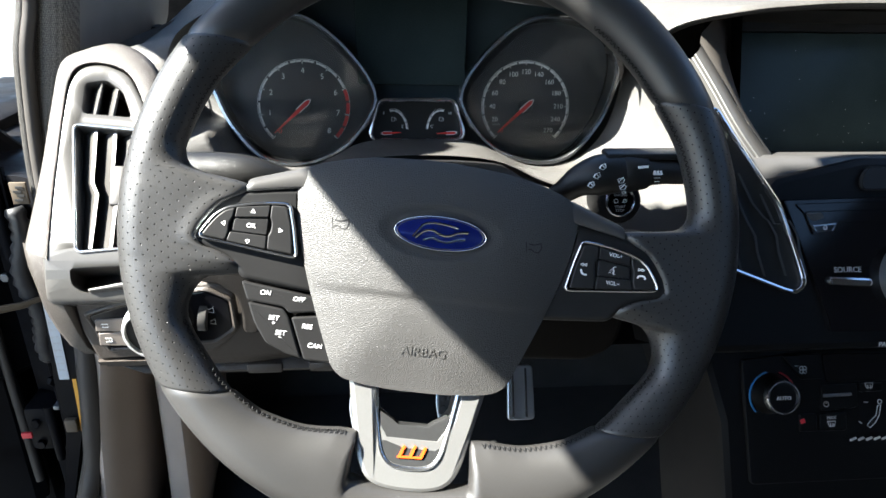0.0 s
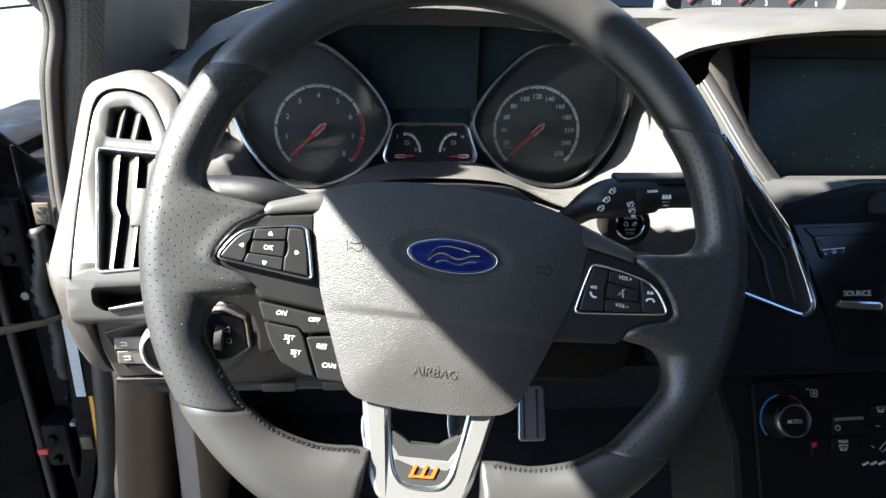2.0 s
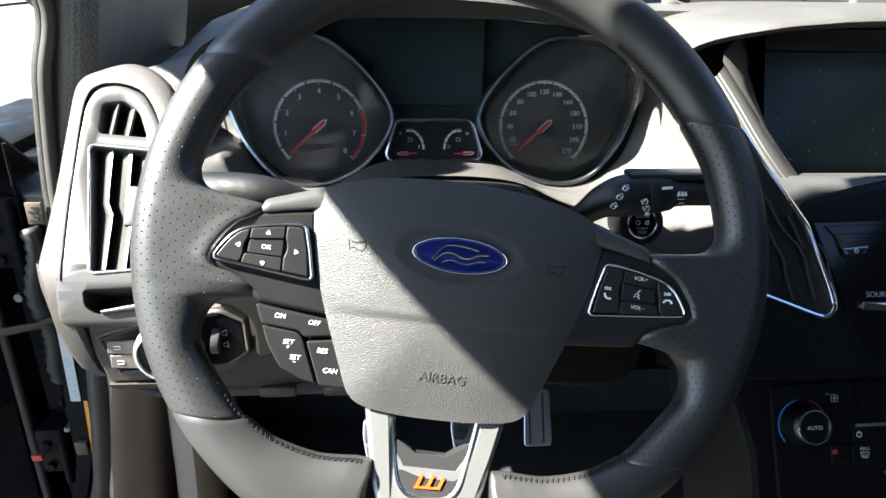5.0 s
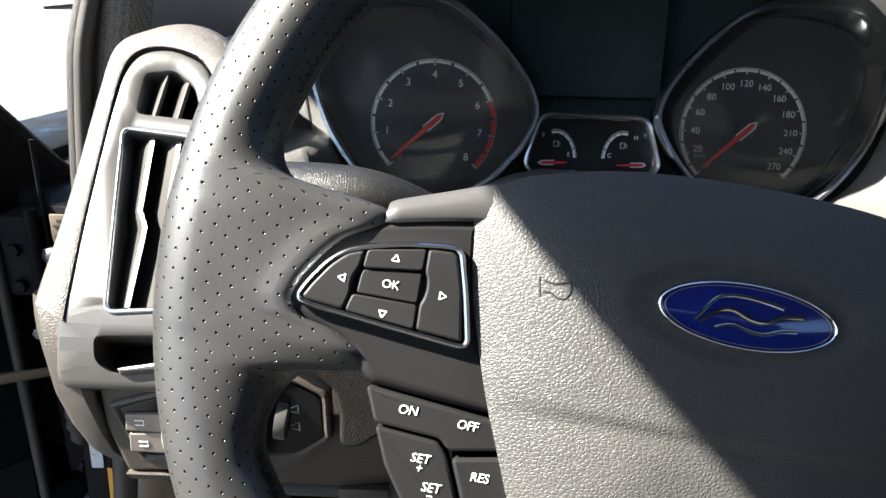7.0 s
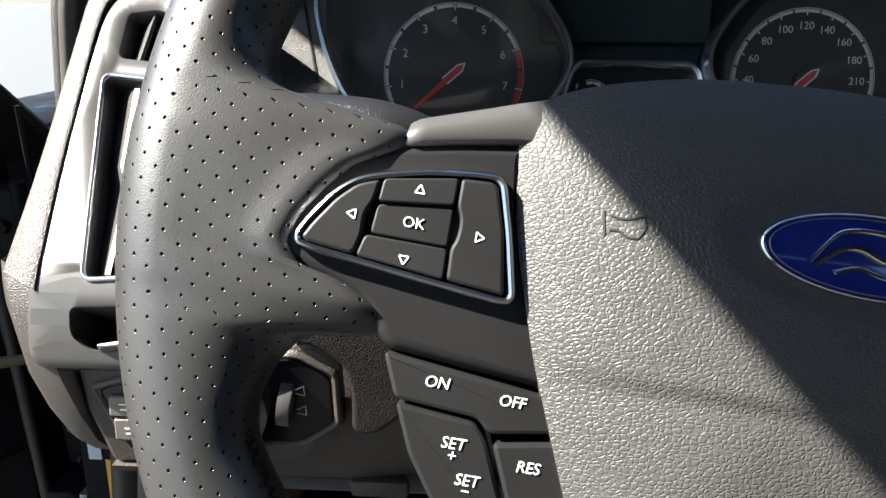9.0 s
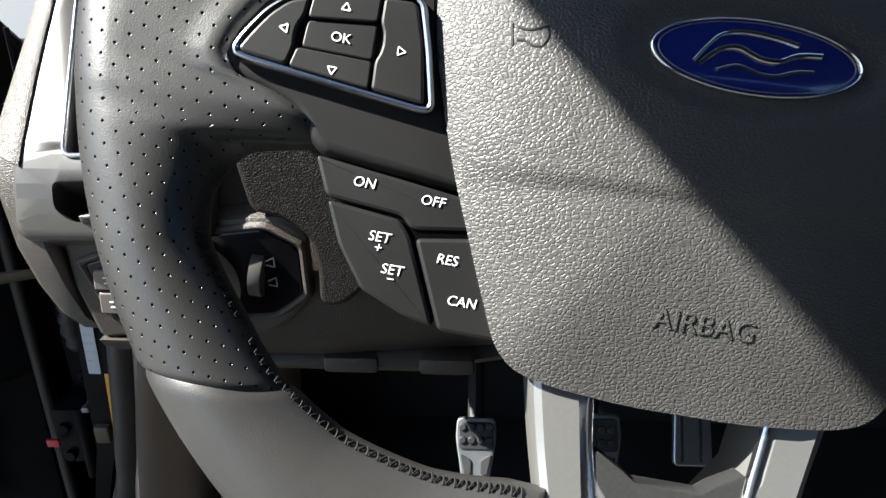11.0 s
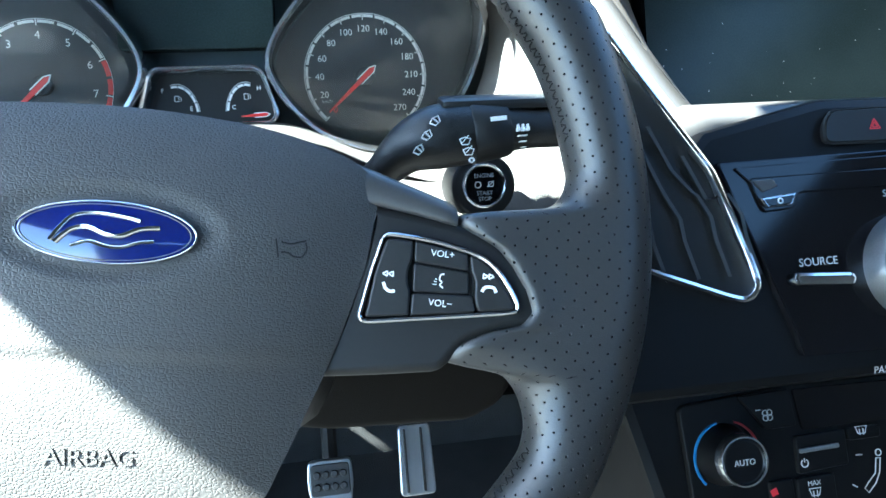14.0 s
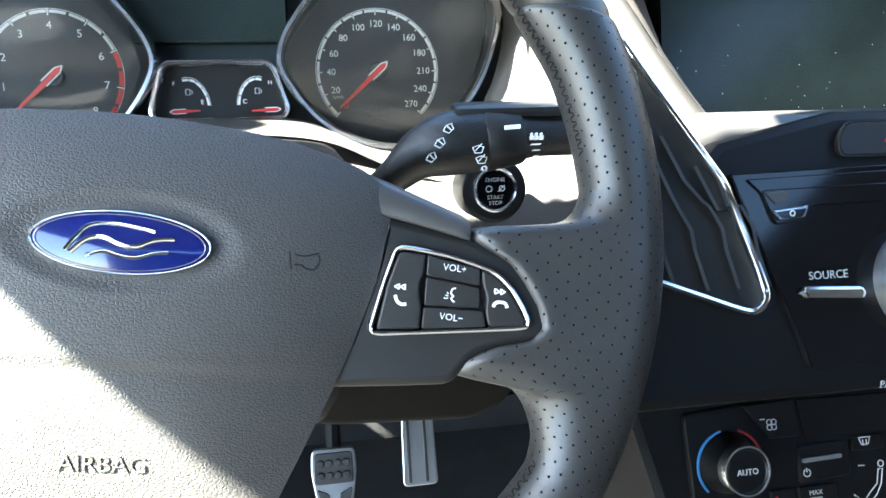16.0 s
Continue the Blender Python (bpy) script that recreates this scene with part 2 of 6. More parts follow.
def mirror(pts):
    return [(-x, y) for x, y in pts][::-1]


def rounded(pts, r, seg=4):
    """A polygon with its corners rounded by about r."""
    pts, out = ccw(pts), []
    for a, b, c in zip(pts[-1:] + pts[:-1], pts, pts[1:] + pts[:1]):
        a, b, c = Vector(a), Vector(b), Vector(c)
        k = min(r, (a - b).length * 0.48, (c - b).length * 0.48)
        p, q = b + (a - b).normalized() * k, b + (c - b).normalized() * k
        for i in range(seg + 1):
            s = i / seg
            out.append(tuple(p * (1 - s) ** 2 + b * 2 * s * (1 - s) + q * s * s))
    return out


def flowing(pts, n=6, closed=True):
    """A smooth curve through pts, in two or three dimensions."""
    pts = [Vector(p) for p in pts]
    out, m = [], len(pts)
    for i in range(m if closed else m - 1):
        at = (lambda j: pts[j % m]) if closed else (lambda j: pts[max(0, min(m - 1, j))])
        a, b, c, d = at(i - 1), at(i), at(i + 1), at(i + 2)
        for k in range(n):
            s = k / n
            out.append(0.5 * (2 * b + (c - a) * s + (2 * a - 5 * b + 4 * c - d) * s * s + (3 * b - a - 3 * c + d) * s ** 3))
    if not closed:
        out.append(pts[-1])
    return [tuple(p) for p in out]


def inset(pts, d):
    """The closed counter-clockwise outline pts moved inwards by d."""
    out = []
    for a, b, c in zip(pts[-1:] + pts[:-1], pts, pts[1:] + pts[:1]):
        a, b, c = Vector(a), Vector(b), Vector(c)
        e, f = (b - a), (c - b)
        if e.length < 1e-9 or f.length < 1e-9:
            e = f = (c - a)
        n = (e.normalized() + f.normalized())
        n = Vector((-n.y, n.x)).normalized() if n.length > 1e-6 else Vector((0, 0))
        k = max(0.5, n.dot(Vector((-e.y, e.x)).normalized()))
        out.append(b + n * (d / k))
    for _ in range(4):
        for i, p in enumerate(pts):
            j = (i + 1) % len(pts)
            if (out[j] - out[i]).dot(Vector(pts[j]) - Vector(p)) < 0:
                out[i] = out[j] = (out[i] + out[j]) / 2
    return [tuple(p) for p in out]


def stack(bm, rings, cap=True, base=False):
    """Joins rings of points of one length into a skin. rings: lists of 3D points."""
    vs = [[bm.verts.new(p) for p in ring] for ring in rings]
    n = len(vs[0])
    for a, b in zip(vs, vs[1:]):
        for i in range(n):
            j = (i + 1) % n
            bm.faces.new((a[i], a[j], b[j], b[i]))
    if cap:
        bm.faces.new(vs[-1])
    if base:
        bm.faces.new(vs[0][::-1])
    return bm


def slab(outline, z0, z1, bevel=0.0005, bm=None, base=False):
    """A plate of that outline from z0 to z1 with rounded upper edges."""
    bm = bm or bmesh.new()
    o = ccw(outline)
    at = lambda pts, z: [(x, y, z) for x, y in pts]
    s = 1 if z1 > z0 else -1
    return stack(bm, [at(o, z0), at(o, z1 - s * bevel), at(inset(o, bevel * 0.3), z1 - s * bevel * 0.3), at(inset(o, bevel), z1)], base=base)


def soft_slab(outline, z0, z1, bevel):
    """A plate with broadly rounded upper edges."""
    o = ccw(outline)
    rings = [[(x, y, z0) for x, y in o]]
    for k in range(7):
        a = math.pi / 2 * k / 6
        rings.append([(x, y, z1 - bevel * (1 - math.sin(a))) for x, y in inset(o, bevel * (1 - math.cos(a)))])
    return stack(bmesh.new(), rings)


def pillow(outline, height, rings=12, skirt=None, bm=None):
    """A domed skin: height(x, y, s) with s 1 at the rim and 0 in the middle."""
    bm = bm or bmesh.new()
    o = ccw(outline)
    cx, cy = sum(p[0] for p in o) / len(o), sum(p[1] for p in o) / len(o)
    rs = []
    if skirt is not None:
        rs.append([(x, y, skirt) for x, y in o])
    for k in range(rings):
        s = 1 - (k / rings) ** 1.4
        ring = [(cx + (x - cx) * s, cy + (y - cy) * s) for x, y in o]
        rs.append([(x, y, height(x, y, s)) for x, y in ring])
    return stack(bm, rs)


def band(outline, profile, bm=None):
    """A closed moulding: profile is a list of (inset, z) swept along the outline."""
    bm = bm or bmesh.new()
    o = ccw(outline)
    return stack(bm, [[(x, y, z) for x, y in inset(o, d)] for d, z in profile], cap=False)


def bead(width, z, h):
    """The half-round profile of a moulding."""
    return [(0, z)] + [(width * (1 - math.cos(a)) / 2, z + h * math.sin(a)) for a in (0.5, 1.05, 1.57, 2.1, 2.64)] + [(width, z)]


def tube(path, radius, seg=10, closed=False, bm=None, flat=1.0):
    """A rod along 3D points; radius may be one number or one for each point."""
    bm = bm or bmesh.new()
    pts = [Vector(p) for p in path]
    m = len(pts)
    rad = radius if isinstance(radius, (list, tuple)) else [radius] * m
    up, rows = None, []
    for i, p in enumerate(pts):
        a, b = pts[(i - 1) % m if closed else max(i - 1, 0)], pts[(i + 1) % m if closed else min(i + 1, m - 1)]
        d = (b - a).normalized()
        if up is None:
            up = d.orthogonal().normalized()
        side = d.cross(up).normalized()
        up = side.cross(d).normalized()
        rows.append([bm.verts.new(p + (side * math.cos(2 * math.pi * k / seg) + up * flat * math.sin(2 * math.pi * k / seg)) * rad[i]) for k in range(seg)])
    for i in range(m if closed else m - 1):
        a, b = rows[i], rows[(i + 1) % m]
        for k in range(seg):
            j = (k + 1) % seg
            bm.faces.new((a[k], a[j], b[j], b[k]))
    if not closed:
        bm.faces.new(rows[0][::-1])
        bm.faces.new(rows[-1])
    return bm


def disc(radius, n=40, x=0.0, y=0.0):
    return [(x + radius * math.cos(2 * math.pi * i / n), y + radius * math.sin(2 * math.pi * i / n)) for i in range(n)]


def box(bm, x0, x1, y0, y1, z0, z1, bevel=0.0):
    c = bmesh.ops.create_cube(bm, size=1, matrix=Matrix.LocRotScale(((x0 + x1) / 2, (y0 + y1) / 2, (z0 + z1) / 2), None, (x1 - x0, y1 - y0, z1 - z0)))
    if bevel:
        es = list({e for v in c["verts"] for e in v.link_edges})
        bmesh.ops.bevel(bm, geom=es, offset=bevel, segments=2, affect="EDGES", profile=0.5)
    return bm


def turned(bm, m):
    bmesh.ops.transform(bm, matrix=m, verts=bm.verts)
    return bm


def words(name, body, size, x, y, z, material, parent, turn=0.0, shear=0.0, label="", deep=0.0001, tilt=0.0):
    """Printed or moulded words, centred at (x, y, z) of the parent's own coordinates and facing its z."""
    cu = bpy.data.curves.new(name, "FONT")
    cu.body, cu.size, cu.align_x, cu.align_y, cu.extrude, cu.shear, cu.resolution_u = body, size, "CENTER", "CENTER", deep, shear, 3
    tmp = bpy.data.objects.new(name, cu)
    scene.collection.objects.link(tmp)
    dg = bpy.context.evaluated_depsgraph_get()
    me = bpy.data.meshes.new_from_object(tmp.evaluated_get(dg))
    bpy.data.objects.remove(tmp)
    me.materials.clear()
    me.materials.append(material)
    ob = new(name, me)
    ob.parent = parent
    ob.matrix_local = pose(x, y, z, 0, tilt, turn)
    return tagged(ob, label)


def stroke(bm, pts, width, z0, z1):
    """A flat printed line of that width along 2D points."""
    pts = [Vector(p) for p in pts]
    l, r = [], []
    for i, p in enumerate(pts):
        d = (pts[min(i + 1, len(pts) - 1)] - pts[max(i - 1, 0)]).normalized()
        n = Vector((-d.y, d.x)) * width / 2
        l.append(p + n), r.append(p - n)
    for i in range(len(pts) - 1):
        lo = [bm.verts.new((*q, z0)) for q in (l[i], r[i], r[i + 1], l[i + 1])]
        hi = [bm.verts.new((*q, z1)) for q in (l[i], r[i], r[i + 1], l[i + 1])]
        bm.faces.new(hi)
        for a in range(4):
            b = (a + 1) % 4
            bm.faces.new((lo[a], lo[b], hi[b], hi[a]))
    return bm


def smoothstep(a, b, x):
    x = max(0.0, min(1.0, (x - a) / (b - a)))
    return x * x * (3 - 2 * x)


def sheet(rows, thick=0.0, bm=None):
    """A skin through rows of 3D points of one length."""
    bm = bm or bmesh.new()
    vs = [[bm.verts.new(p) for p in r] for r in rows]
    for a, b in zip(vs, vs[1:]):
        for i in range(len(a) - 1):
            bm.faces.new((a[i], a[i + 1], b[i + 1], b[i]))
    if thick:
        bmesh.ops.recalc_face_normals(bm, faces=bm.faces)
        bmesh.ops.solidify(bm, geom=bm.faces[:], thickness=thick)
    return bm


# ---- steering wheel ----
TURNED, RAKE = radians(7.97), radians(24)
cr, sr, ct, st = math.cos(TURNED), math.sin(TURNED), math.cos(RAKE), math.sin(RAKE)
WHEEL = basis((0, 0, 0.85), (cr, -sr * st, -sr * ct), (sr, cr * st, cr * ct), (0, -ct, st))
wheel = thing("steering_wheel", WHEEL, "black leather three-spoke steering wheel with perforated grips, turned slightly", "steering wheel")

RC, RT = 0.1714, 0.0160
RW = 0.0152
MID = Vector((0.0013, 0.0038, 0.0045))


# reach of the leather inwards from the middle of the rim, and the edge of the spoke panel, by height on the wheel
REACH = ((-0.0760, 0.0140), (-0.0680, 0.0165), (-0.0626, 0.0194), (-0.0554, 0.0230), (-0.0502, 0.0262), (-0.0458, 0.0300), (-0.0428, 0.0330), (-0.0416, 0.0370), (-0.0411, 0.0450), (-0.0407, 0.0580), (-0.0350, 0.0600),
         (0.0135, 0.0600), (0.0152, 0.0560), (0.0162, 0.0320), (0.0190, 0.0215), (0.0245, 0.0172), (0.0330, 0.0140))
BORDERX = ((-0.0400, 0.1060), (-0.0355, 0.1130), (-0.0310, 0.1195), (-0.0276, 0.1260), (-0.0250, 0.1370), (-0.0200, 0.1405), (-0.0128, 0.1380), (-0.0046, 0.1328), (0.0017, 0.1274), (0.0055, 0.1208), (0.0088, 0.1140), (0.0180, 0.1130))


def along(table, v):
    """Reads a table of (place, value) at v."""
    if v <= table[0][0]:
        return table[0][1]
    for (a, ra), (b, rb) in zip(table, table[1:]):
        if v <= b:
            return ra + (rb - ra) * (v - a) / (b - a)
    return table[-1][1]


def inner(v):
    """How far the section at the height v is a spoke (1) and not a plain tube (0)."""
    return smoothstep(-0.070, -0.041, v) * (1 - smoothstep(0.0155, 0.032, v))


# swell of the leather towards the lower spoke, by degrees from the foot of the wheel
ROOT = ((13.6, 0.0), (15.2, 0.0265), (20, 0.0235), (28, 0.0140), (38, 0.0050), (48, 0.0))


def root(th):
    return along(ROOT, abs(math.degrees(th) % 360 - 270))


def rim_piece(name, lo, hi, steps, material, label, flip=False):
    """A stretch of the rim between the seams lo(r) and hi(r), angles from the right-hand side."""
    bm = bmesh.new()
    uv = bm.loops.layers.uv.new("metres")
    ph = [2 * math.pi * k / 56 for k in range(56)]
    grid, marks = [], []
    for i in range(steps + 1):
        row, mark, run, last = [], [], 0.0, None
        pinch = 0.0011 if i in (0, steps) else (0.0002 if i in (1, steps - 1) else 0)
        for f in ph:
            r0 = RC + RT * math.cos(f)
            a, b = lo(r0), hi(r0)
            th = a + (b - a) * i / steps
            side = name in ("left_grip", "right_grip")
            v = RC * math.sin(th)
            d = math.degrees(th if not flip else math.pi - th)
            k = inner(v) if side else 0.0
            thumb = -0.0026 * smoothstep(37, 23, abs(d)) if side else 0
            ray = Vector((math.cos(th), math.sin(th)))
            mid = ray * RC
            if math.cos(f) >= 0:
                r, w = (RT - pinch) * math.cos(f), (RW - pinch) * math.sin(f)
                p = mid + ray * r
            else:
                q = -math.cos(f)
                long = max(RT - pinch + thumb, along(REACH, v)) if side else RT - pinch + (root(th) if name == "bottom_grip" else 0.0)
                go = (ray * (1 - k) + Vector((math.copysign(1, ray.x), 0)) * k).normalized()
                edge = along(BORDERX, v)
                brink = min(abs(mid.x) - edge, long * 0.97)
                plain = long * (q + k * 0.55 * (q * q - q))
                step = brink * q / 0.8467 if q < 0.85 else brink + 0.0012 + (long - brink - 0.0012) * (q - 0.9009) / 0.0991
                p = mid - go * (plain + (step - plain) * smoothstep(-0.0435, -0.0400, v) * (1 - smoothstep(0.0150, 0.0175, v)))
                tubular = (RW - pinch) * math.sin(f)
                x = abs(p.x)
                low = 0.0065 + 0.15 * (x - 0.08) - 0.0007 - MID.z
                if math.sin(f) >= 0:
                    c = min(1.0, max(0.0, (x - edge) / (abs(mid.x) - edge)))
                    lip = low + 0.0026
                    spoke = lip + (RW - lip) * (0.45 * c + 0.55 * smoothstep(0, 1, c)) - 0.0016 * math.sin(math.pi * c) + 0.0006 * math.exp(-((c - 0.12) / 0.10) ** 2) if x > edge - 0.0001 else low + (lip - low) * max(0.0, 1 - (edge - x) / 0.0015)
                    fall = max(1 - smoothstep(-0.0415, -0.0320, v), smoothstep(0.0118, 0.0160, v)) * smoothstep(0.35, 0.95, (abs(mid.x) - x) / long)
                    spoke -= (0.0050 if v < 0 else 0.0035) * fall * (1 if x > 0.09 else 0)
                    spoke = spoke * (1 - q ** 24) - 0.006 * q ** 24
                else:
                    spoke = -0.0065 * math.sqrt(max(0, 1 - q ** 4)) - (RW - 0.0065) * max(0, 1 - q * 1.6) ** 2 - 0.006 * q ** 24
                w = tubular + (spoke - tubular) * k
            p = MID + Vector((p.x, p.y, w))
            run += (p - last).length if last else 0
            last = p
            row.append(bm.verts.new(p))
            mark.append((th * RC, run))
        grid.append(row), marks.append(mark)
    n = len(ph)
    if name in ("left_grip", "right_grip"):
        for _ in range(5):
            moved = {}
            for i in range(2, steps - 1):
                for k in range(n):
                    v = grid[i][k].co.y - MID.y
                    ease = max(smoothstep(-0.032, -0.037, v) * smoothstep(-0.075, -0.066, v), smoothstep(0.004, 0.009, v) * smoothstep(0.040, 0.030, v))
                    if ease > 0:
                        mean = (grid[i - 1][k].co + grid[i + 1][k].co + grid[i][k - 1].co + grid[i][(k + 1) % n].co) / 4
                        moved[(i, k)] = grid[i][k].co.lerp(mean, 0.6 * ease)
            for (i, k), co in moved.items():
                grid[i][k].co = co
    for i in range(steps):
        for k in range(n):
            j = (k + 1) % n
            face = bm.faces.new((grid[i][k], grid[i + 1][k], grid[i + 1][j], grid[i][j]))
            for loop, (a, b) in zip(face.loops, ((i, k), (i + 1, k), (i + 1, j), (i, j))):
                u, v = marks[a][b]
                loop[uv].uv = (u, v if not (k == n - 1 and b == 0) else marks[a][n - 1][1] + 0.0027)
    return part(name, bm, material, wheel, label, smooth=75)


HIGH = lambda r: math.asin(0.0945 / r)
LOW = lambda r: math.asin(0.1090 / r)
rim_piece("top_grip", HIGH, lambda r: math.pi - HIGH(r), 90, LEATHER, "smooth dark leather upper rim")
rim_piece("right_grip", lambda r: -LOW(r), HIGH, 190, PERFORATED, "perforated black leather grip")
rim_piece("left_grip", lambda r: math.pi - HIGH(r), lambda r: math.pi + LOW(r), 190, PERFORATED, "perforated black leather grip", flip=True)
rim_piece("bottom_grip", lambda r: math.pi + LOW(r), lambda r: 2 * math.pi - LOW(r), 128, LEATHER, "smooth leather lower rim swelling towards the spoke")

# stitching along the inner edge of the rim
bm = bmesh.new()
for a0, a1 in ((16, 33), (33, 60), (-36, -23), (-72, -38), (-142, -108), (-157, -144), (147, 163)):
    n = int(abs(a1 - a0) * 1.7)
    for i in range(n):
        th = radians(a0 + (a1 - a0) * (i + 0.5) / n)
        lean = 0.0035 if i % 2 else -0.0035
        pts = []
        for s in (-1, 0, 1):
            f = radians(163 + 5 * s)
            d = math.degrees(th) if abs(math.degrees(th)) < 90 else math.copysign(180, th) - math.degrees(th)
            out = -0.0026 * smoothstep(37, 23, abs(d)) + root(th)
            r, w = RC + (RT + out + 0.0004 + 0.0004 * (s == 0)) * math.cos(f), (RW + 0.0003 + 0.0003 * (s == 0)) * math.sin(f)
            a = th + lean * s
            pts.append(MID + Vector((r * math.cos(a), r * math.sin(a), w)))
        tube(pts, 0.00030, 5, bm=bm)
tagged(part("stitching", bm, THREAD, wheel, "grey stitching along the inner rim"), kind="stuff")

# airbag pad
half = [(0, 0.0452), (0.020, 0.0446), (0.045, 0.0422), (0.0675, 0.0368), (0.0800, 0.0308), (0.0848, 0.0225), (0.0854, 0.0135), (0.0835, 0.0000),
        (0.0780, -0.0200), (0.0725, -0.0370), (0.0655, -0.0550), (0.0586, -0.0722), (0.0525, -0.0850), (0.0425, -0.0912), (0.0200, -0.0940)]
PADLINE = flowing(half + [(0, -0.0944)] + [(-x, y) for x, y in half[:0:-1]], 7)


def pad_height(x, y, s):
    w = 0.0068 + 0.0114 * (1 - s ** 2.9) * (1 - 0.12 * (x / 0.085) ** 2)
    fold = -0.0368 - 0.0012 * (x / 0.07) ** 2
    w += 0.0014 * smoothstep(fold - 0.0020, fold + 0.0030, y) * (1 - s ** 6) - 0.045 * max(0.0, fold - y) * (1 - s ** 6) - 0.0004 * smoothstep(fold + 0.012, fold, y) * smoothstep(fold - 0.012, fold, y)
    e = math.hypot((x - 0.001) / 0.036, (y - 0.0025) / 0.0160)
    return w - 0.0016 * (1 - smoothstep(0.78, 1.08, e))


cover = part("airbag_pad", pillow(PADLINE, pad_height, 90, -0.016), PAD, wheel, "dark grained airbag cover", smooth=60)
part("hub_back", slab([(x * 0.93, y * 0.93) for x, y in PADLINE], -0.06, -0.010, 0.004), DARK, wheel)
lettering = words("airbag_lettering", "AIRBAG", 0.0078, 0.0000, -0.0690, 0.0, PAD, wheel, deep=0.0004, label="raised lettering on the airbag cover")
tree = BVHTree.FromPolygons([tuple(v.co) for v in cover.data.vertices], [tuple(f.vertices) for f in cover.data.polygons])
for v in lettering.data.vertices:
    hit = tree.ray_cast(Vector((v.co.x, v.co.y - 0.0690, 0.1)), Vector((0, 0, -1)))[0]
    v.co.z += hit.z if hit else 0.0176
for x0 in (-0.0627, 0.0524):
    for pts in ([(0, 0.0036), (0.0005, 0.0004), (0.0010, -0.0024)], [(0.0018, 0.0026), (0.0050, 0.0022), (0.0078, 0.0030), (0.0098, 0.0036)], [(0.0019, -0.0008), (0.0040, -0.0008), (0.0062, -0.0020), (0.0086, -0.0020)], [(0.0096, 0.0030), (0.0100, 0.0006), (0.0086, -0.0020)]):
        line = [(x0 + x, y) for x, y in flowing(pts, 4, False)]
        part("horn_symbol", tube([(x, y, tree.ray_cast(Vector((x, y, 0.1)), Vector((0, 0, -1)))[0].z) for x, y in line], 0.00036, 6), DARK, wheel, "engraved horn symbol")

# oval emblem with a flowing silver flourish
emblem = part("emblem", slab(disc(1, 72), 0, 0.001, 0.2), BLUE, wheel, "blue oval emblem with a silver flourish and chrome edge")
emblem.data.clear_geometry()
bm = bmesh.new()
oval = [(0.0270 * x, 0.0099 * y) for x, y in disc(1, 72)]
pillow(oval, lambda x, y, s: 0.0020 + 0.0013 * (1 - s * s), 8, -0.002, bm)
bmesh.ops.recalc_face_normals(bm, faces=bm.faces)
bm.to_mesh(emblem.data)
bm.free()
emblem.data.shade_smooth()
emblem.location = (0.0010, 0.0020, 0.0168)
part("edge", band([(1.02 * x, 1.04 * y) for x, y in oval], bead(0.0011, 0.0012, 0.0014)), CHROME, emblem, "chrome edge")
part("inner_line", band([(0.945 * x, 0.90 * y) for x, y in oval], bead(0.0003, 0.0023, 0.0003)), SILVER, emblem)
bm = bmesh.new()
for pts, wd in (([(-0.0160, -0.0034), (-0.0130, 0.0010), (-0.0095, 0.0046), (-0.0030, 0.0057), (0.0050, 0.0050), (0.0100, 0.0040)], 0.0013),
                ([(-0.0145, -0.0040), (-0.0100, 0.0002), (-0.0050, 0.0012), (0.0000, -0.0008), (0.0050, -0.0010), (0.0100, 0.0014), (0.0160, 0.0022)], 0.0016),
                ([(-0.0100, -0.0048), (-0.0050, -0.0030), (0.0000, -0.0042), (0.0050, -0.0044), (0.0100, -0.0026), (0.0145, -0.0020)], 0.0013)):
    line = flowing(pts, 3, closed=False)
    z = [0.0033 + 0.0001 - 0.0013 * ((x / 0.0270) ** 2 + (y / 0.0099) ** 2) for x, y in line]
    tube([(x, y, q) for (x, y), q in zip(line, z)], wd * 0.72, 6, bm=bm, flat=0.6)
part("flourish", bm, CHROME, emblem, "polished silver flourish", smooth=80)

# spoke panels, mirrored left and right
PANEL = [(0.0670, -0.0430), (0.0905, -0.0408), (0.1095, -0.0387), (0.1130, -0.0360), (0.1182, -0.0285), (0.1270, -0.0245), (0.1405, -0.0215),
         (0.1445, -0.0155), (0.1425, -0.0090), (0.1365, 0.0015), (0.1280, 0.0085), (0.1150, 0.0135), (0.100, 0.0165), (0.0826, 0.0190), (0.0820, 0.0105), (0.0802, 0.0), (0.0748, -0.0205)]
INSERT_LOW = ((0.0770, 0.0192), (0.0860, 0.0183), (0.1000, 0.0155), (0.1138, 0.0124))
INSERT_TOP = ((0.0770, 0.0345), (0.0865, 0.0312), (0.0950, 0.0280), (0.1110, 0.0222), (0.1138, 0.0208))
FRAME = [(0.0804, -0.0205), (0.0836, -0.0053), (0.0870, 0.0072), (0.0895, 0.0092), (0.0945, 0.0090), (0.1065, 0.0074), (0.1180, 0.0045), (0.1240, 0.0022), (0.1292, -0.0024),
         (0.1340, -0.0095), (0.1363, -0.0142), (0.1356, -0.0168), (0.1315, -0.0178), (0.1070, -0.0207), (0.0845, -0.0232), (0.0816, -0.0228)]
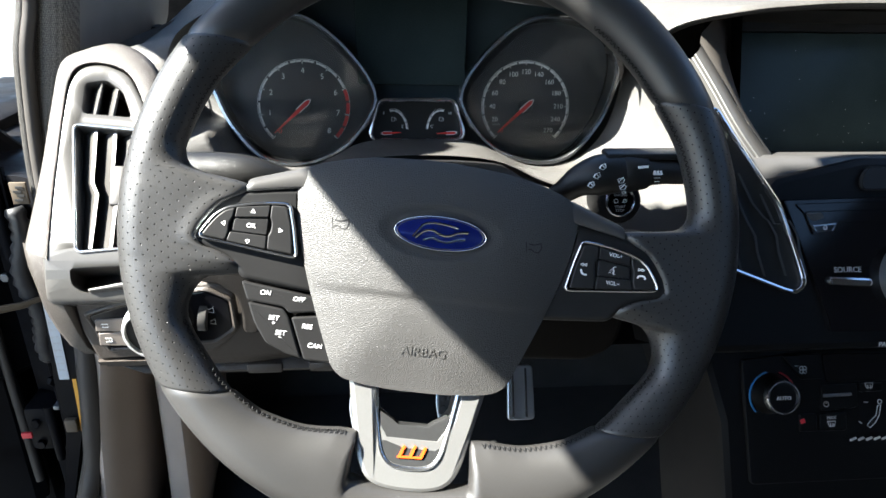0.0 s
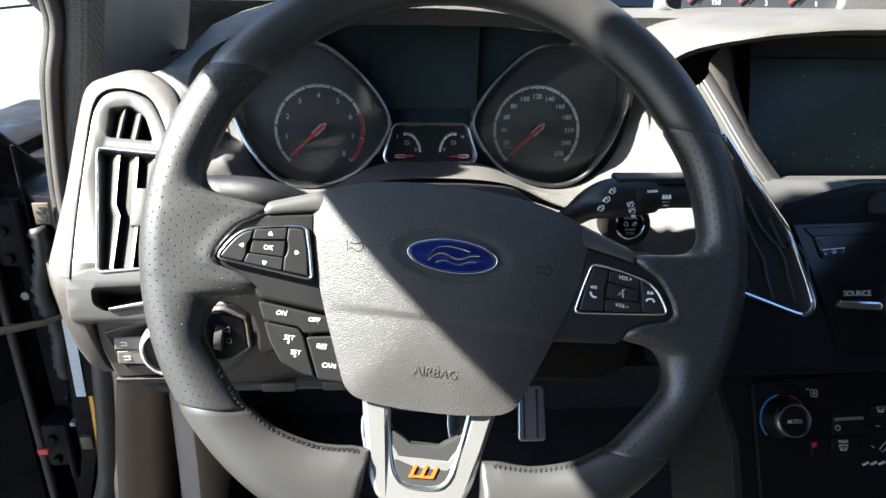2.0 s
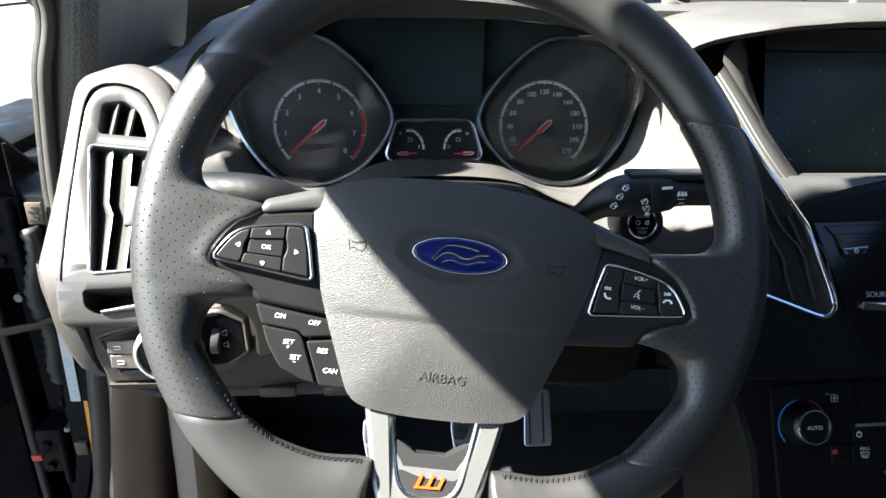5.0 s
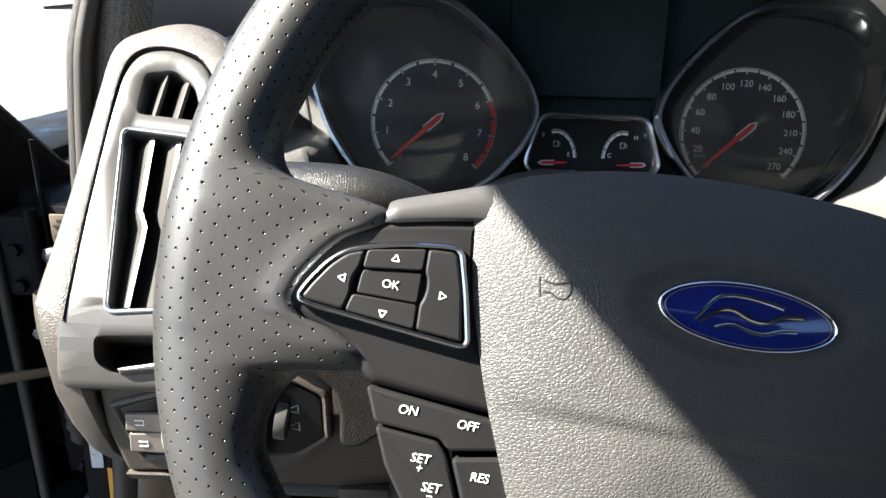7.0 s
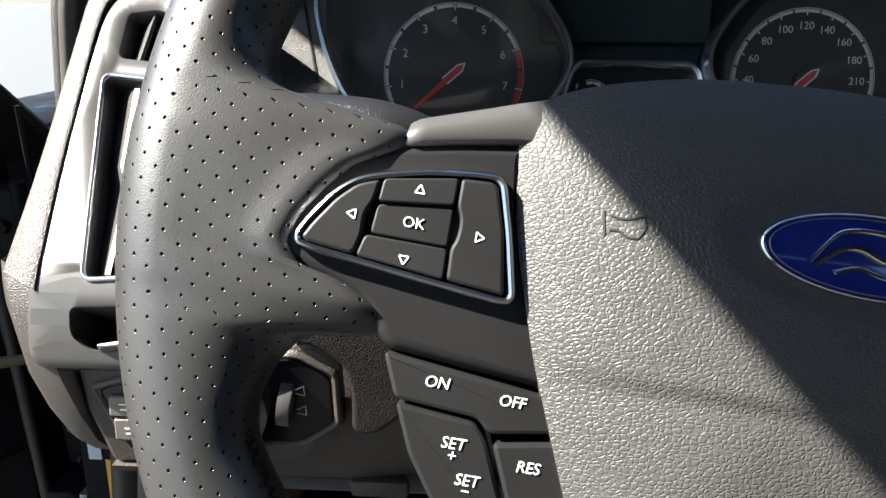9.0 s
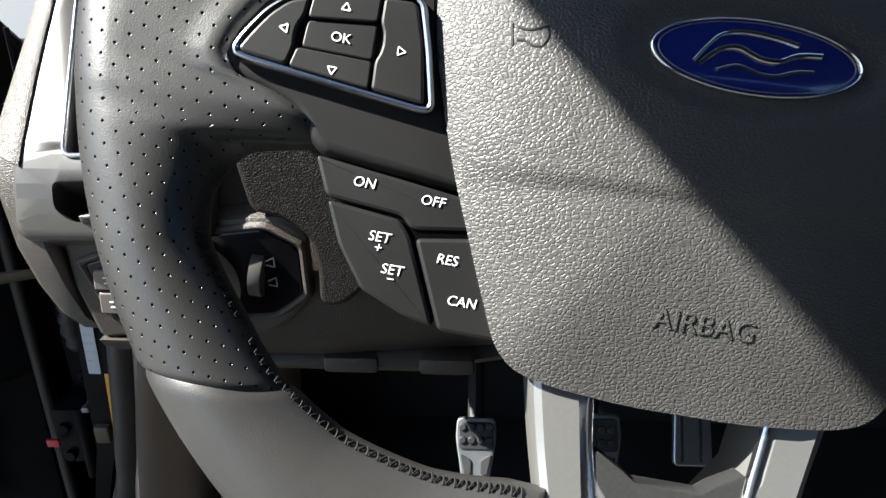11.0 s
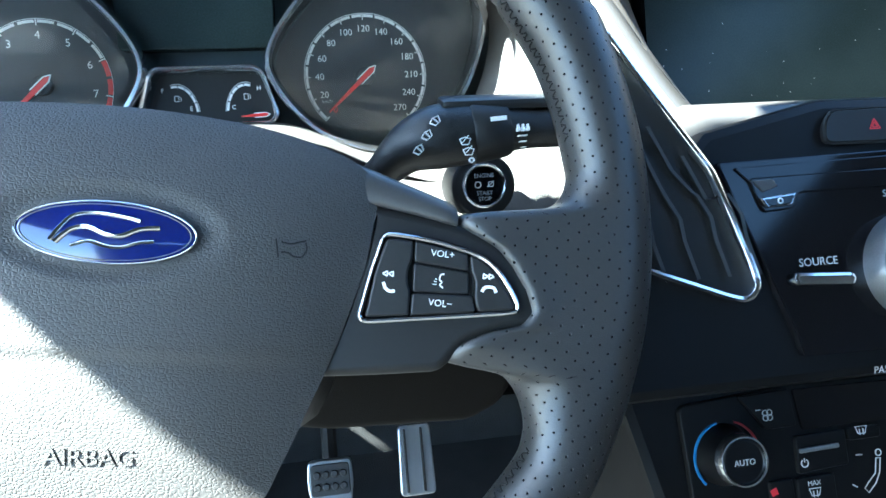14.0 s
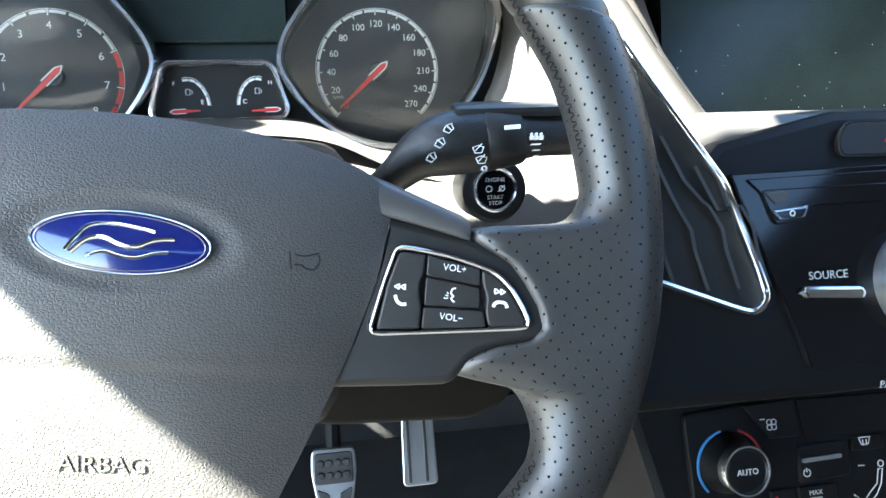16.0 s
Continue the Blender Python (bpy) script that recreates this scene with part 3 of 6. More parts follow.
BUTTONS = dict(near=[(0.0834, -0.0208), (0.0858, -0.0053), (0.0890, 0.0058), (0.0906, 0.0068), (0.0984, 0.0063), (0.0984, -0.0008), (0.0973, -0.0030), (0.0970, -0.0062), (0.0974, -0.0092), (0.0984, -0.0114), (0.0982, -0.0194)],
            upper=[(0.0990, 0.0062), (0.1172, 0.0028), (0.1177, -0.0031), (0.0991, -0.0008)],
            centre=[(0.0991, -0.0013), (0.1178, -0.0036), (0.1184, -0.0111), (0.0991, -0.0113)],
            lower=[(0.0990, -0.0118), (0.1194, -0.0116), (0.1208, -0.0171), (0.0988, -0.0194)],
            far=[(0.1178, 0.0026), (0.1234, 0.0004), (0.1278, -0.0040), (0.1322, -0.0106), (0.1343, -0.0145), (0.1334, -0.0156), (0.1214, -0.0170), (0.1200, -0.0114), (0.1203, -0.0088), (0.1200, -0.0058), (0.1186, -0.0032)])


LEAN = 0.15
RISE = math.degrees(math.atan(LEAN))


def lean(bm):
    """Raises a flat mesh towards the rim."""
    for v in bm.verts:
        v.co.z += LEAN * (abs(v.co.x) - 0.08)
    return bm


for side in (-1, 1):
    f = (lambda p: p) if side > 0 else mirror
    part("spoke_panel", lean(soft_slab((ccw if side > 0 else mirror)(rounded(PANEL, 0.003)), -0.02, 0.0065, 0.0036)), PLATE, wheel, "satin black spoke panel")
    rows = []
    for x in [0.0770 + 0.0023 * i for i in range(17)]:
        low, top, dip = along(INSERT_LOW, x), along(INSERT_TOP, x), -0.0012 if x > 0.1137 else 0.0
        rows.append([(side * x, y, z + dip) for y, z in ((low, -0.004), (low, 0.0066), (low + 0.0004, 0.0074), (low + 0.0012, 0.0078), ((low + top) / 2 - 0.001, 0.0079), (top - 0.0042, 0.0070), (top - 0.0020, 0.0046), (top - 0.0006, 0.0010), (top, -0.004), (top - 0.001, -0.010))])
    part("spoke_insert", lean(sheet(rows)), GREY, wheel, "grey satin insert on top of the spoke", smooth=50)
    part("button_bezel", lean(band(f(rounded(FRAME, 0.003)), [(-0.0004, 0.006), (-0.0002, 0.0088), (0.0003, 0.0097), (0.0009, 0.0100), (0.0016, 0.0096), (0.0020, 0.0084), (0.0022, 0.0066)])), BEZEL, wheel, "chrome bezel round the buttons")
    part("button_well", lean(slab(inset(ccw(f(rounded(FRAME, 0.003))), 0.0018), 0.006, 0.0069, 0.0002)), DARK, wheel)
    for key, outline in BUTTONS.items():
        b = part("button", lean(slab(f(rounded(outline, 0.0012 if key != "far" else 0.0018)), 0.0065, 0.0092 if key == "centre" else 0.0100, 0.0008 if key in ("near", "far") else 0.0005)), BUTTON, wheel, "black rubber-coated control button")
        z = 0.0094 if key == "centre" else 0.0102
        if side < 0 and key == "centre":
            words("lettering", "OK", 0.0038, -0.1083, -0.0069, z + LEAN * 0.0283, PRINT, b, tilt=RISE)
        elif side < 0:
            x, y, a = dict(near=(-0.0918, -0.0076, 0), upper=(-0.1080, 0.0014, 90), lower=(-0.1092, -0.0160, 270), far=(-0.1232, -0.0072, 180))[key]
            bm = bmesh.new()
            tri = [(x + 0.0014 * math.cos(radians(a + q)), y + 0.0014 * math.sin(radians(a + q))) for q in (0, 120, 240, 360)]
            for p, q in zip(tri, tri[1:]):
                stroke(bm, [p, q], 0.00036, z - 0.0002, z)
            part("arrow_symbol", lean(bm), PRINT, b)
        elif key in ("upper", "lower"):
            words("lettering", "VOL+" if key == "upper" else "VOL−", 0.0033, 0.1086, 0.0022 if key == "upper" else -0.0148, z + LEAN * 0.0286, PRINT, b, turn=-3, tilt=-RISE)
        else:
            bm = bmesh.new()
            if key == "centre":
                stroke(bm, flowing([(0.1096, -0.0046), (0.1084, -0.0050), (0.1081, -0.0066), (0.1089, -0.0074), (0.1082, -0.0084), (0.1094, -0.0094)], 3, False), 0.0005, z - 0.0002, z)
                for i in range(3):
                    stroke(bm, [(0.1066 - 0.0009 * i * 0.5, -0.0063 - 0.001 * i), (0.1072, -0.0066 - 0.0008 * i)], 0.0003, z - 0.0002, z)
            else:
                x, y = (0.0907, -0.0055) if key == "near" else (0.1250, -0.0046)
                for dx in (-0.0014, 0.0006):
                    s = -1 if key == "near" else 1
                    for p, q in (((-0.0008, 0.0009), (0.0008, 0)), ((0.0008, 0), (-0.0008, -0.0009)), ((-0.0008, -0.0009), (-0.0008, 0.0009))):
                        stroke(bm, [(x + dx + s * p[0], y + p[1]), (x + dx + s * q[0], y + q[1])], 0.0005, z - 0.0002, z)
                arc = [(-0.0018, 0.0012), (-0.0010, -0.0008), (0.0006, -0.0018), (0.0022, -0.0016)] if key == "near" else [(-0.0024, -0.0012), (-0.0014, 0.0004), (0.0014, 0.0004), (0.0024, -0.0012)]
                stroke(bm, [(x + p, y - 0.0042 + q) for p, q in flowing(arc, 4, False)], 0.0011, z - 0.0002, z)
            part("phone_symbol" if key != "centre" else "voice_symbol", lean(bm), PRINT, b)

# cruise buttons below the left spoke
for name, outline, text in (
        ("cruise_button", [(-0.1105, -0.0391), (-0.0640, -0.0448), (-0.0610, -0.0528), (-0.0815, -0.0556), (-0.0848, -0.0522), (-0.1060, -0.0501)],
         (("ON", -0.0962, -0.0448), ("OFF", -0.0768, -0.0468))),
        ("cruise_button", [(-0.1056, -0.0509), (-0.0850, -0.0532), (-0.0818, -0.0568), (-0.0714, -0.0816), (-0.0800, -0.0800), (-0.0927, -0.0742), (-0.1006, -0.0628)],
         (("SET", -0.0898, -0.0590), ("+", -0.0898, -0.0620), ("SET", -0.0850, -0.0675), ("−", -0.0852, -0.0702))),
        ("cruise_button", [(-0.0802, -0.0577), (-0.0590, -0.0545), (-0.0480, -0.0832), (-0.0700, -0.0824)],
         (("RES", -0.0703, -0.0624), ("CAN", -0.0645, -0.0735)))):
    b = part(name, lean(slab(rounded(outline, 0.0018), -0.014, 0.0078, 0.0011)), BUTTON, wheel, "black cruise control button with white lettering")
    for body, x, y in text:
        words("lettering", body, 0.0040, x, y, 0.0080 + LEAN * (abs(x) - 0.08), PRINT, b, turn=-1, shear=0.12, tilt=RISE)

# lower spoke
def risen(bm):
    """Raises a flat mesh towards the foot of the rim."""
    for v in bm.verts:
        v.co.z += 0.0085 * smoothstep(-0.105, -0.150, v.co.y)
    return bm


half = [(0.0430, -0.0860), (0.0395, -0.1040), (0.0350, -0.1240), (0.0310, -0.1380), (0.0255, -0.1470), (0.0160, -0.1520)]
ULINE = flowing(half + [(0, -0.1535)] + [(-x, y) for x, y in half[::-1]], 4, False)
NOTCH = [(-0.0262, -0.0860), (-0.0228, -0.1090), (-0.0140, -0.1200), (0.0140, -0.1200), (0.0228, -0.1090), (0.0262, -0.0860)]
part("lower_spoke", risen(slab(ccw(ULINE + NOTCH), -0.022, 0.0035, 0.0030)), SILVER, wheel, "satin silver lower spoke")
half = [(0.0270, -0.0640), (0.0256, -0.0760), (0.0242, -0.0880), (0.0222, -0.1050), (0.0193, -0.1210), (0.0163, -0.1312), (0.0108, -0.1368)]
IN = flowing([(0, -0.1382)] + half[::-1] + [(-x, y) for x, y in half], 4)
part("spoke_trim", risen(band(inset(ccw(IN), -0.0024), [(0, 0.002), (0.0002, 0.0040), (0.0007, 0.0046), (0.0016, 0.0045), (0.0022, 0.0040), (0.0025, 0.0020)])), BRIGHT, wheel, "chrome edge of the lower spoke")
PLATEL = [p for p in IN if p[1] < -0.1090]
k = max(range(len(PLATEL)), key=lambda i: math.hypot(PLATEL[i][0] - PLATEL[i - 1][0], PLATEL[i][1] - PLATEL[i - 1][1]))
PLATEL = PLATEL[k:] + PLATEL[:k]
side = 1 if PLATEL[-1][0] > 0 else -1
PLATEL = PLATEL + [(side * x, y) for x, y in ((0.0204, -0.1085), (0.0125, -0.1128), (0.0092, -0.1152), (-0.0092, -0.1152), (-0.0125, -0.1128), (-0.0204, -0.1085))]
part("spoke_infill", risen(slab(ccw(PLATEL), -0.004, 0.0034, 0.0006)), INFILL, wheel, "dusty black infill of the lower spoke")
bm = bmesh.new()
for x, h in ((-0.0052, 0.0030), (0.0012, 0.0034), (0.0076, 0.0030)):
    stroke(bm, [(x - h * 0.4, -0.1296 - h), (x + h * 0.4, -0.1296 + h)], 0.0016, 0.0036, 0.0046)
stroke(bm, [(-0.0078, -0.1330), (0.0070, -0.1326)], 0.0010, 0.0036, 0.0046)
part("badge", risen(bm), ORANGE, wheel, "orange badge of thin slanted bars", smooth=0)


# ---- instrument cluster ----
CLU = basis((0, 0.246, 0.875), (1, 0, 0), (0, 0.235, 0.972), (0, -0.972, 0.235))
cluster = thing("instrument_cluster", CLU, "dark instrument cluster with chrome-edged rev counter and speedometer", "instrument cluster")
DIAL_EDGE = [(0.042, 0.011), (0.048, -0.010), (0.070, -0.035), (0.105, -0.048), (0.136, -0.043), (0.161, -0.016), (0.175, 0.016), (0.178, 0.044), (0.169, 0.064),
         (0.142, 0.073), (0.111, 0.074), (0.086, 0.064), (0.058, 0.038)]
part("backing", slab([(-0.185, -0.065), (0.195, -0.065), (0.190, 0.055), (0.135, 0.088), (0.0, 0.105), (-0.125, 0.088), (-0.180, 0.055)], -0.012, -0.004, 0.001), CLUSTER, cluster)


def needle(parent, cx, cy, a, length, z, w=0.0022, tip=True):
    d, n = Vector((math.cos(a), math.sin(a))), Vector((-math.sin(a), math.cos(a)))
    c = Vector((cx, cy))
    o = [c - d * 0.005 * w / 0.0022 + n * w * 0.9, c - d * 0.008 * w / 0.0022, c - d * 0.005 * w / 0.0022 - n * w * 0.9, c + d * length - n * w * 0.25, c + d * length + n * w * 0.25]
    part("needle", slab([tuple(p) for p in o], z, z + 0.0012, 0.0003), RED, parent, "red needle")
    bm = bmesh.new()
    q = [c + d * 0.007 * w / 0.0022 + n * w, c - d * 0.005 * w / 0.0022 + n * w, c - d * 0.009 * w / 0.0022, c - d * 0.005 * w / 0.0022 - n * w, c + d * 0.007 * w / 0.0022 - n * w]
    for p, r in zip(q, q[1:]):
        stroke(bm, [p, r], w * 0.35, z + 0.0012, z + 0.0017)
    part("needle_outline", bm, PRINT, parent, smooth=0)


def dial(cx, labels, red_from, side):
    line = flowing(DIAL_EDGE if side > 0 else mirror(DIAL_EDGE), 6)
    face = part("dial_face", slab(line, -0.003, 0.0, 0.0002), DIAL, cluster, "black dial with white graduations and red needle")
    part("dial_wall", band(line, [(-0.001, -0.003), (-0.0005, 0.010), (-0.003, 0.025)]), PIANO, cluster)
    part("dial_bezel", band(inset(ccw(line), -0.0046), [(-0.0014, 0.020), (-0.0006, 0.0255), (0.0004, 0.0272), (0.0024, 0.0272), (0.0034, 0.0258), (0.0040, 0.0235)]), BRIGHT, cluster, "chrome bezel")
    bm, red = bmesh.new(), bmesh.new()
    n = len(labels) - 1
    for i in range(n):
        a0, a1 = radians(225 - 270 * i / n), radians(225 - 270 * (i + 1) / n)
        hot = red_from is not None and i >= red_from
        for k in range(2):
            b0, b1 = a0 + (a1 - a0) * (k * 0.5 + 0.04), a0 + (a1 - a0) * (k * 0.5 + 0.46)
            stroke(red if hot else bm, [(cx + 0.0402 * math.cos(b0 + (b1 - b0) * s / 6), 0.0402 * math.sin(b0 + (b1 - b0) * s / 6)) for s in range(7)], 0.0032 if hot else 0.0018, 0, 0.0003)
        stroke(bm, [(cx + 0.0418 * math.cos(a0 + (a1 - a0) * s / 10), 0.0418 * math.sin(a0 + (a1 - a0) * s / 10)) for s in range(11)], 0.0004, 0, 0.0002)
    for i in range(n + 1):
        a = radians(225 - 270 * i / n)
        stroke(bm, [(cx + r * math.cos(a), r * math.sin(a)) for r in (0.0376, 0.0416)], 0.0007, 0, 0.0004)
    part("graduations", bm, PRINT, face, smooth=0)
    if red_from is not None:
        part("red_zone", red, RED, face, smooth=0)
    else:
        red.free()
    for i, text in enumerate(labels):
        a = radians(225 - 270 * i / n)
        words("numeral", text, 0.0070 if n < 10 else 0.0062, cx + 0.0315 * math.cos(a), 0.0315 * math.sin(a), 0.0003, RED if text == "0" else PRINT, face)
    needle(face, cx, 0, radians(222), 0.036, 0.004)
    part("needle_hub", slab(disc(0.0062, 32, cx, 0), 0, 0.0042, 0.001), DIAL, face)
    return face


dial(-0.104, [str(i) for i in range(9)], 6, -1)
speedo = dial(0.102, ["0", "20", "40", "60", "80", "100", "120", "140", "160", "180", "210", "240", "270"], None, 1)
words("unit", "km/h", 0.0036, 0.0745, -0.0165, 0.0003, DIMPRINT, speedo)
SMALL = rounded([(-0.0425, -0.0250), (-0.0350, 0.0010), (-0.031, 0.0042), (0.029, 0.0042), (0.0330, 0.0010), (0.0405, -0.0250), (0.037, -0.0295), (-0.039, -0.0295)], 0.004)
face = part("small_dial_face", slab(SMALL, -0.003, 0.006, 0.0002), PLATE, cluster, "small fuel and temperature dials")
part("small_bezel", band(inset(ccw(SMALL), -0.0035), [(0, 0.004), (0.0003, 0.018), (0.0010, 0.0208), (0.0022, 0.0212), (0.0034, 0.0200), (0.0042, 0.017), (0.0045, 0.006)]), BRIGHT, cluster, "chrome bezel")
for cx, a0, a1, letters in ((-0.0225, 105, 5, ("F", "E")), (0.0215, 175, 75, ("C", "H"))):
    bm = bmesh.new()
    for i in range(5):
        b = [radians(a0 + (a1 - a0) * (i + s) / 5) for s in (0.06, 0.3, 0.6, 0.94)]
        stroke(bm, [(cx + 0.0125 * math.cos(q), -0.0225 + 0.0185 * math.sin(q)) for q in b], 0.0015, 0.006, 0.0063)
    stroke(bm, [(cx + 0.0138 * math.cos(radians(a0 + (a1 - a0) * s / 9)), -0.0225 + 0.0202 * math.sin(radians(a0 + (a1 - a0) * s / 9))) for s in range(10)], 0.0003, 0.006, 0.0062)
    part("graduations", bm, PRINT, face, smooth=0)
    words("numeral", letters[0], 0.0040, cx + (-0.0085 if cx < 0 else -0.0085), -0.0065 if cx < 0 else -0.0185, 0.0062, PRINT, face)
    words("numeral", letters[1], 0.0040, cx + (0.0085 if cx < 0 else 0.0085), -0.0185 if cx < 0 else -0.0065, 0.0062, PRINT, face)
    bm = bmesh.new()
    stroke(bm, [(cx - 0.0014, -0.0100), (cx + 0.0012, -0.0100), (cx + 0.0012, -0.0135), (cx - 0.0014, -0.0135), (cx - 0.0014, -0.0100)], 0.0006, 0.006, 0.0062)
    stroke(bm, [(cx + 0.0018, -0.0105), (cx + 0.0026, -0.0115), (cx + 0.0024, -0.0132)], 0.0005, 0.006, 0.0062)
    part("gauge_symbol", bm, DIMPRINT, face, smooth=0)
    needle(face, cx + (-0.006 if cx < 0 else 0.009), -0.0243, radians(2 if cx < 0 else 182), 0.013, 0.0085, 0.0014)
part("info_display", slab(rounded([(-0.054, 0.019), (0.043, 0.019), (0.046, 0.095), (-0.056, 0.095)], 0.003), -0.003, 0.010, 0.001), SCREEN, cluster, "dark unlit information display")
for side in (-1, 1):
    line = [(x, y * 1.10 + 0.004) for x, y in flowing(DIAL_EDGE if side > 0 else mirror(DIAL_EDGE), 6)]
    lens = part("lens", slab(inset(ccw(line), 0.001), 0.0, 0.0008, 0.0002), LENS, cluster, "clear lens leaning over the dial")
    lens.matrix_local = pose(0, -0.050, 0.010, 26, 0, 0) @ Matrix.Translation((0, 0.050, 0))
    lens.visible_shadow = False

# ---- dashboard ----
dash = thing("dashboard", Matrix.Identity(4), "dark grey grained dashboard with a hooded instrument binnacle", "dashboard", kind="structure")

# binnacle funnel round the cluster
OUTER = [(-0.186, -0.050), (-0.192, 0.000), (-0.190, 0.040), (-0.176, 0.070), (-0.100, 0.114), (0.000, 0.124), (0.100, 0.113), (0.172, 0.070), (0.206, 0.040), (0.224, -0.010), (0.222, -0.060),
         (0.150, -0.074), (0.105, -0.064), (0.062, -0.046), (0.000, -0.041), (-0.062, -0.046), (-0.100, -0.062), (-0.140, -0.068)]
INNER = [(-0.160, -0.032), (-0.172, 0.000), (-0.176, 0.035), (-0.165, 0.066), (-0.105, 0.088), (0.000, 0.092), (0.105, 0.088), (0.165, 0.067), (0.184, 0.040), (0.182, 0.005), (0.166, -0.030),
         (0.138, -0.050), (0.098, -0.052), (0.050, -0.032), (0.000, -0.030), (-0.050, -0.032), (-0.096, -0.052), (-0.136, -0.048)]
a, b = flowing(OUTER, 5), flowing(INNER, 5)
bm = bmesh.new()
rings = []
for s, z in ((0, 0.022), (0.15, 0.030), (0.25, 0.0355), (0.35, 0.0405), (0.5, 0.048), (0.85, 0.064), (1.0, 0.074)):
    ring = []
    for p, q in zip(b, a):
        flat = smoothstep(0.12, 0.185, -q[0]) * (1 - smoothstep(0.04, 0.075, q[1]))
        w = z - 0.030 * smoothstep(0.05, 0.09, q[1]) * s + 0.012 * s * smoothstep(0.15, 0.20, q[0])
        low = smoothstep(-0.018, -0.034, q[1])
        shelf = (0.022 + 0.056 * min(1.0, s / 0.25) + 0.004 * max(0.0, s - 0.25) / 0.75 + s * 0.014) * low + (0.024 - 0.008 * s) * (1 - low)
        ring.append(tuple(CLU @ Vector((p[0] + (q[0] - p[0]) * s - 0.028 * s * flat * (1 - low), p[1] + (q[1] - p[1]) * s, w + (shelf - w) * flat))))
    rings.append(ring)
stack(bm, rings, cap=False)
part("binnacle", bm, DASH, dash, "light-catching grained binnacle surround", smooth=70)
part("cheek_seam", tube([tuple(CLU @ Vector((-0.1798 - 0.176 * (y + 0.0164), y, 0.0222))) for y in (-0.018, 0.0, 0.02, 0.035, 0.05)], 0.0009, 6), DARK, dash, "dark seam beside the rev counter")
# upper hood over the binnacle
hood = flowing([(-0.302, 0.870), (-0.300, 0.890), (-0.292, 0.905), (-0.275, 0.914), (-0.240, 0.924), (-0.200, 0.938), (-0.172, 0.957), (-0.138, 0.976), (-0.085, 0.994), (0.0, 1.000), (0.085, 0.992), (0.140, 0.970), (0.168, 0.942), (0.178, 0.915)], 6, False)
part("hood", sheet([[(x * k, y + 0.045 * smoothstep(-0.165, -0.215, x) - (0.022 * smoothstep(0.135, 0.04, x) * smoothstep(-0.19, -0.13, x) if y < 0.21 else 0), z - d - e * smoothstep(-0.165, -0.215, x)) for x, z in hood] for y, k, d, e in ((0.198, 0.985, 0.012, 0.02), (0.200, 0.985, 0.005, 0.012), (0.205, 1.0, 0.0, 0.005), (0.23, 1.01, -0.003, 0.0), (0.32, 1.01, 0.002, 0.0), (0.45, 1.015, 0.010, -0.018), (0.60, 1.02, 0.018, -0.045), (0.76, 1.03, 0.025, -0.055))]), DASH, dash, "grained hood over the instruments and dash top", smooth=70)
lip = flowing([(0.186, 0.934), (0.193, 0.946), (0.207, 0.9575), (0.228, 0.9665), (0.255, 0.9725), (0.290, 0.9765), (0.365, 0.980), (0.62, 0.980), (0.75, 0.978)], 5, False)
setback = lambda x: 0.02 * smoothstep(0.26, 0.19, x)
part("top_right", sheet([[(x * k, y + setback(x), z + dz * smoothstep(0.18, 0.24, x)) for x, z in lip] for y, dz, k in ((0.1585, -0.0025, 1.0), (0.160, 0.0, 1.0), (0.166, 0.0025, 1.0), (0.19, 0.005, 0.995), (0.25, 0.004, 0.99), (0.42, 0.0, 0.97), (0.75, -0.02, 0.95))]), DASH, dash, "grained dashboard top", smooth=70)

# ---- left-hand air vent ----
VEN = basis((-0.2576, 0.1104, 0.8253), (1, 0, 0), (0, 0.635, 0.773), (0, -0.773, 0.635))
V = lambda x, z: ((x + 0.26) * 0.97 + 0.0685 * (z - 0.82), (z - 0.82) * 1.269)
vent = thing("air_vent", VEN, "grey satin air vent panel with chrome-edged opening and vertical slats", "air vent")
SKIN = [V(-0.276, 0.766), V(-0.284, 0.799), V(-0.2865, 0.851), V(-0.286, 0.904), V(-0.279, 0.916), V(-0.261, 0.918), V(-0.240, 0.911), V(-0.224, 0.890), V(-0.205, 0.850), V(-0.196, 0.800), V(-0.185, 0.766)]
OPEN = rounded([V(-0.275, 0.876), V(-0.215, 0.871), V(-0.205, 0.800), V(-0.258, 0.797)], 0.004)
TOPO = rounded([V(-0.272, 0.884), V(-0.273, 0.905), V(-0.256, 0.907), V(-0.242, 0.899), V(-0.232, 0.881)], 0.004)
SLOT = rounded([V(-0.262, 0.787), V(-0.200, 0.789), V(-0.196, 0.775), V(-0.249, 0.772), V(-0.259, 0.777)], 0.004)


def face_with_holes(outline, cuts, z):
    """A flat skin of that outline with openings."""
    bm = bmesh.new()
    es = []
    for o in [outline] + cuts:
        vs = [bm.verts.new((*p, z)) for p in o]
        es += [bm.edges.new((p, q)) for p, q in zip(vs, vs[1:] + vs[:1])]
    bmesh.ops.triangle_fill(bm, use_beauty=True, use_dissolve=False, edges=es)
    return bm


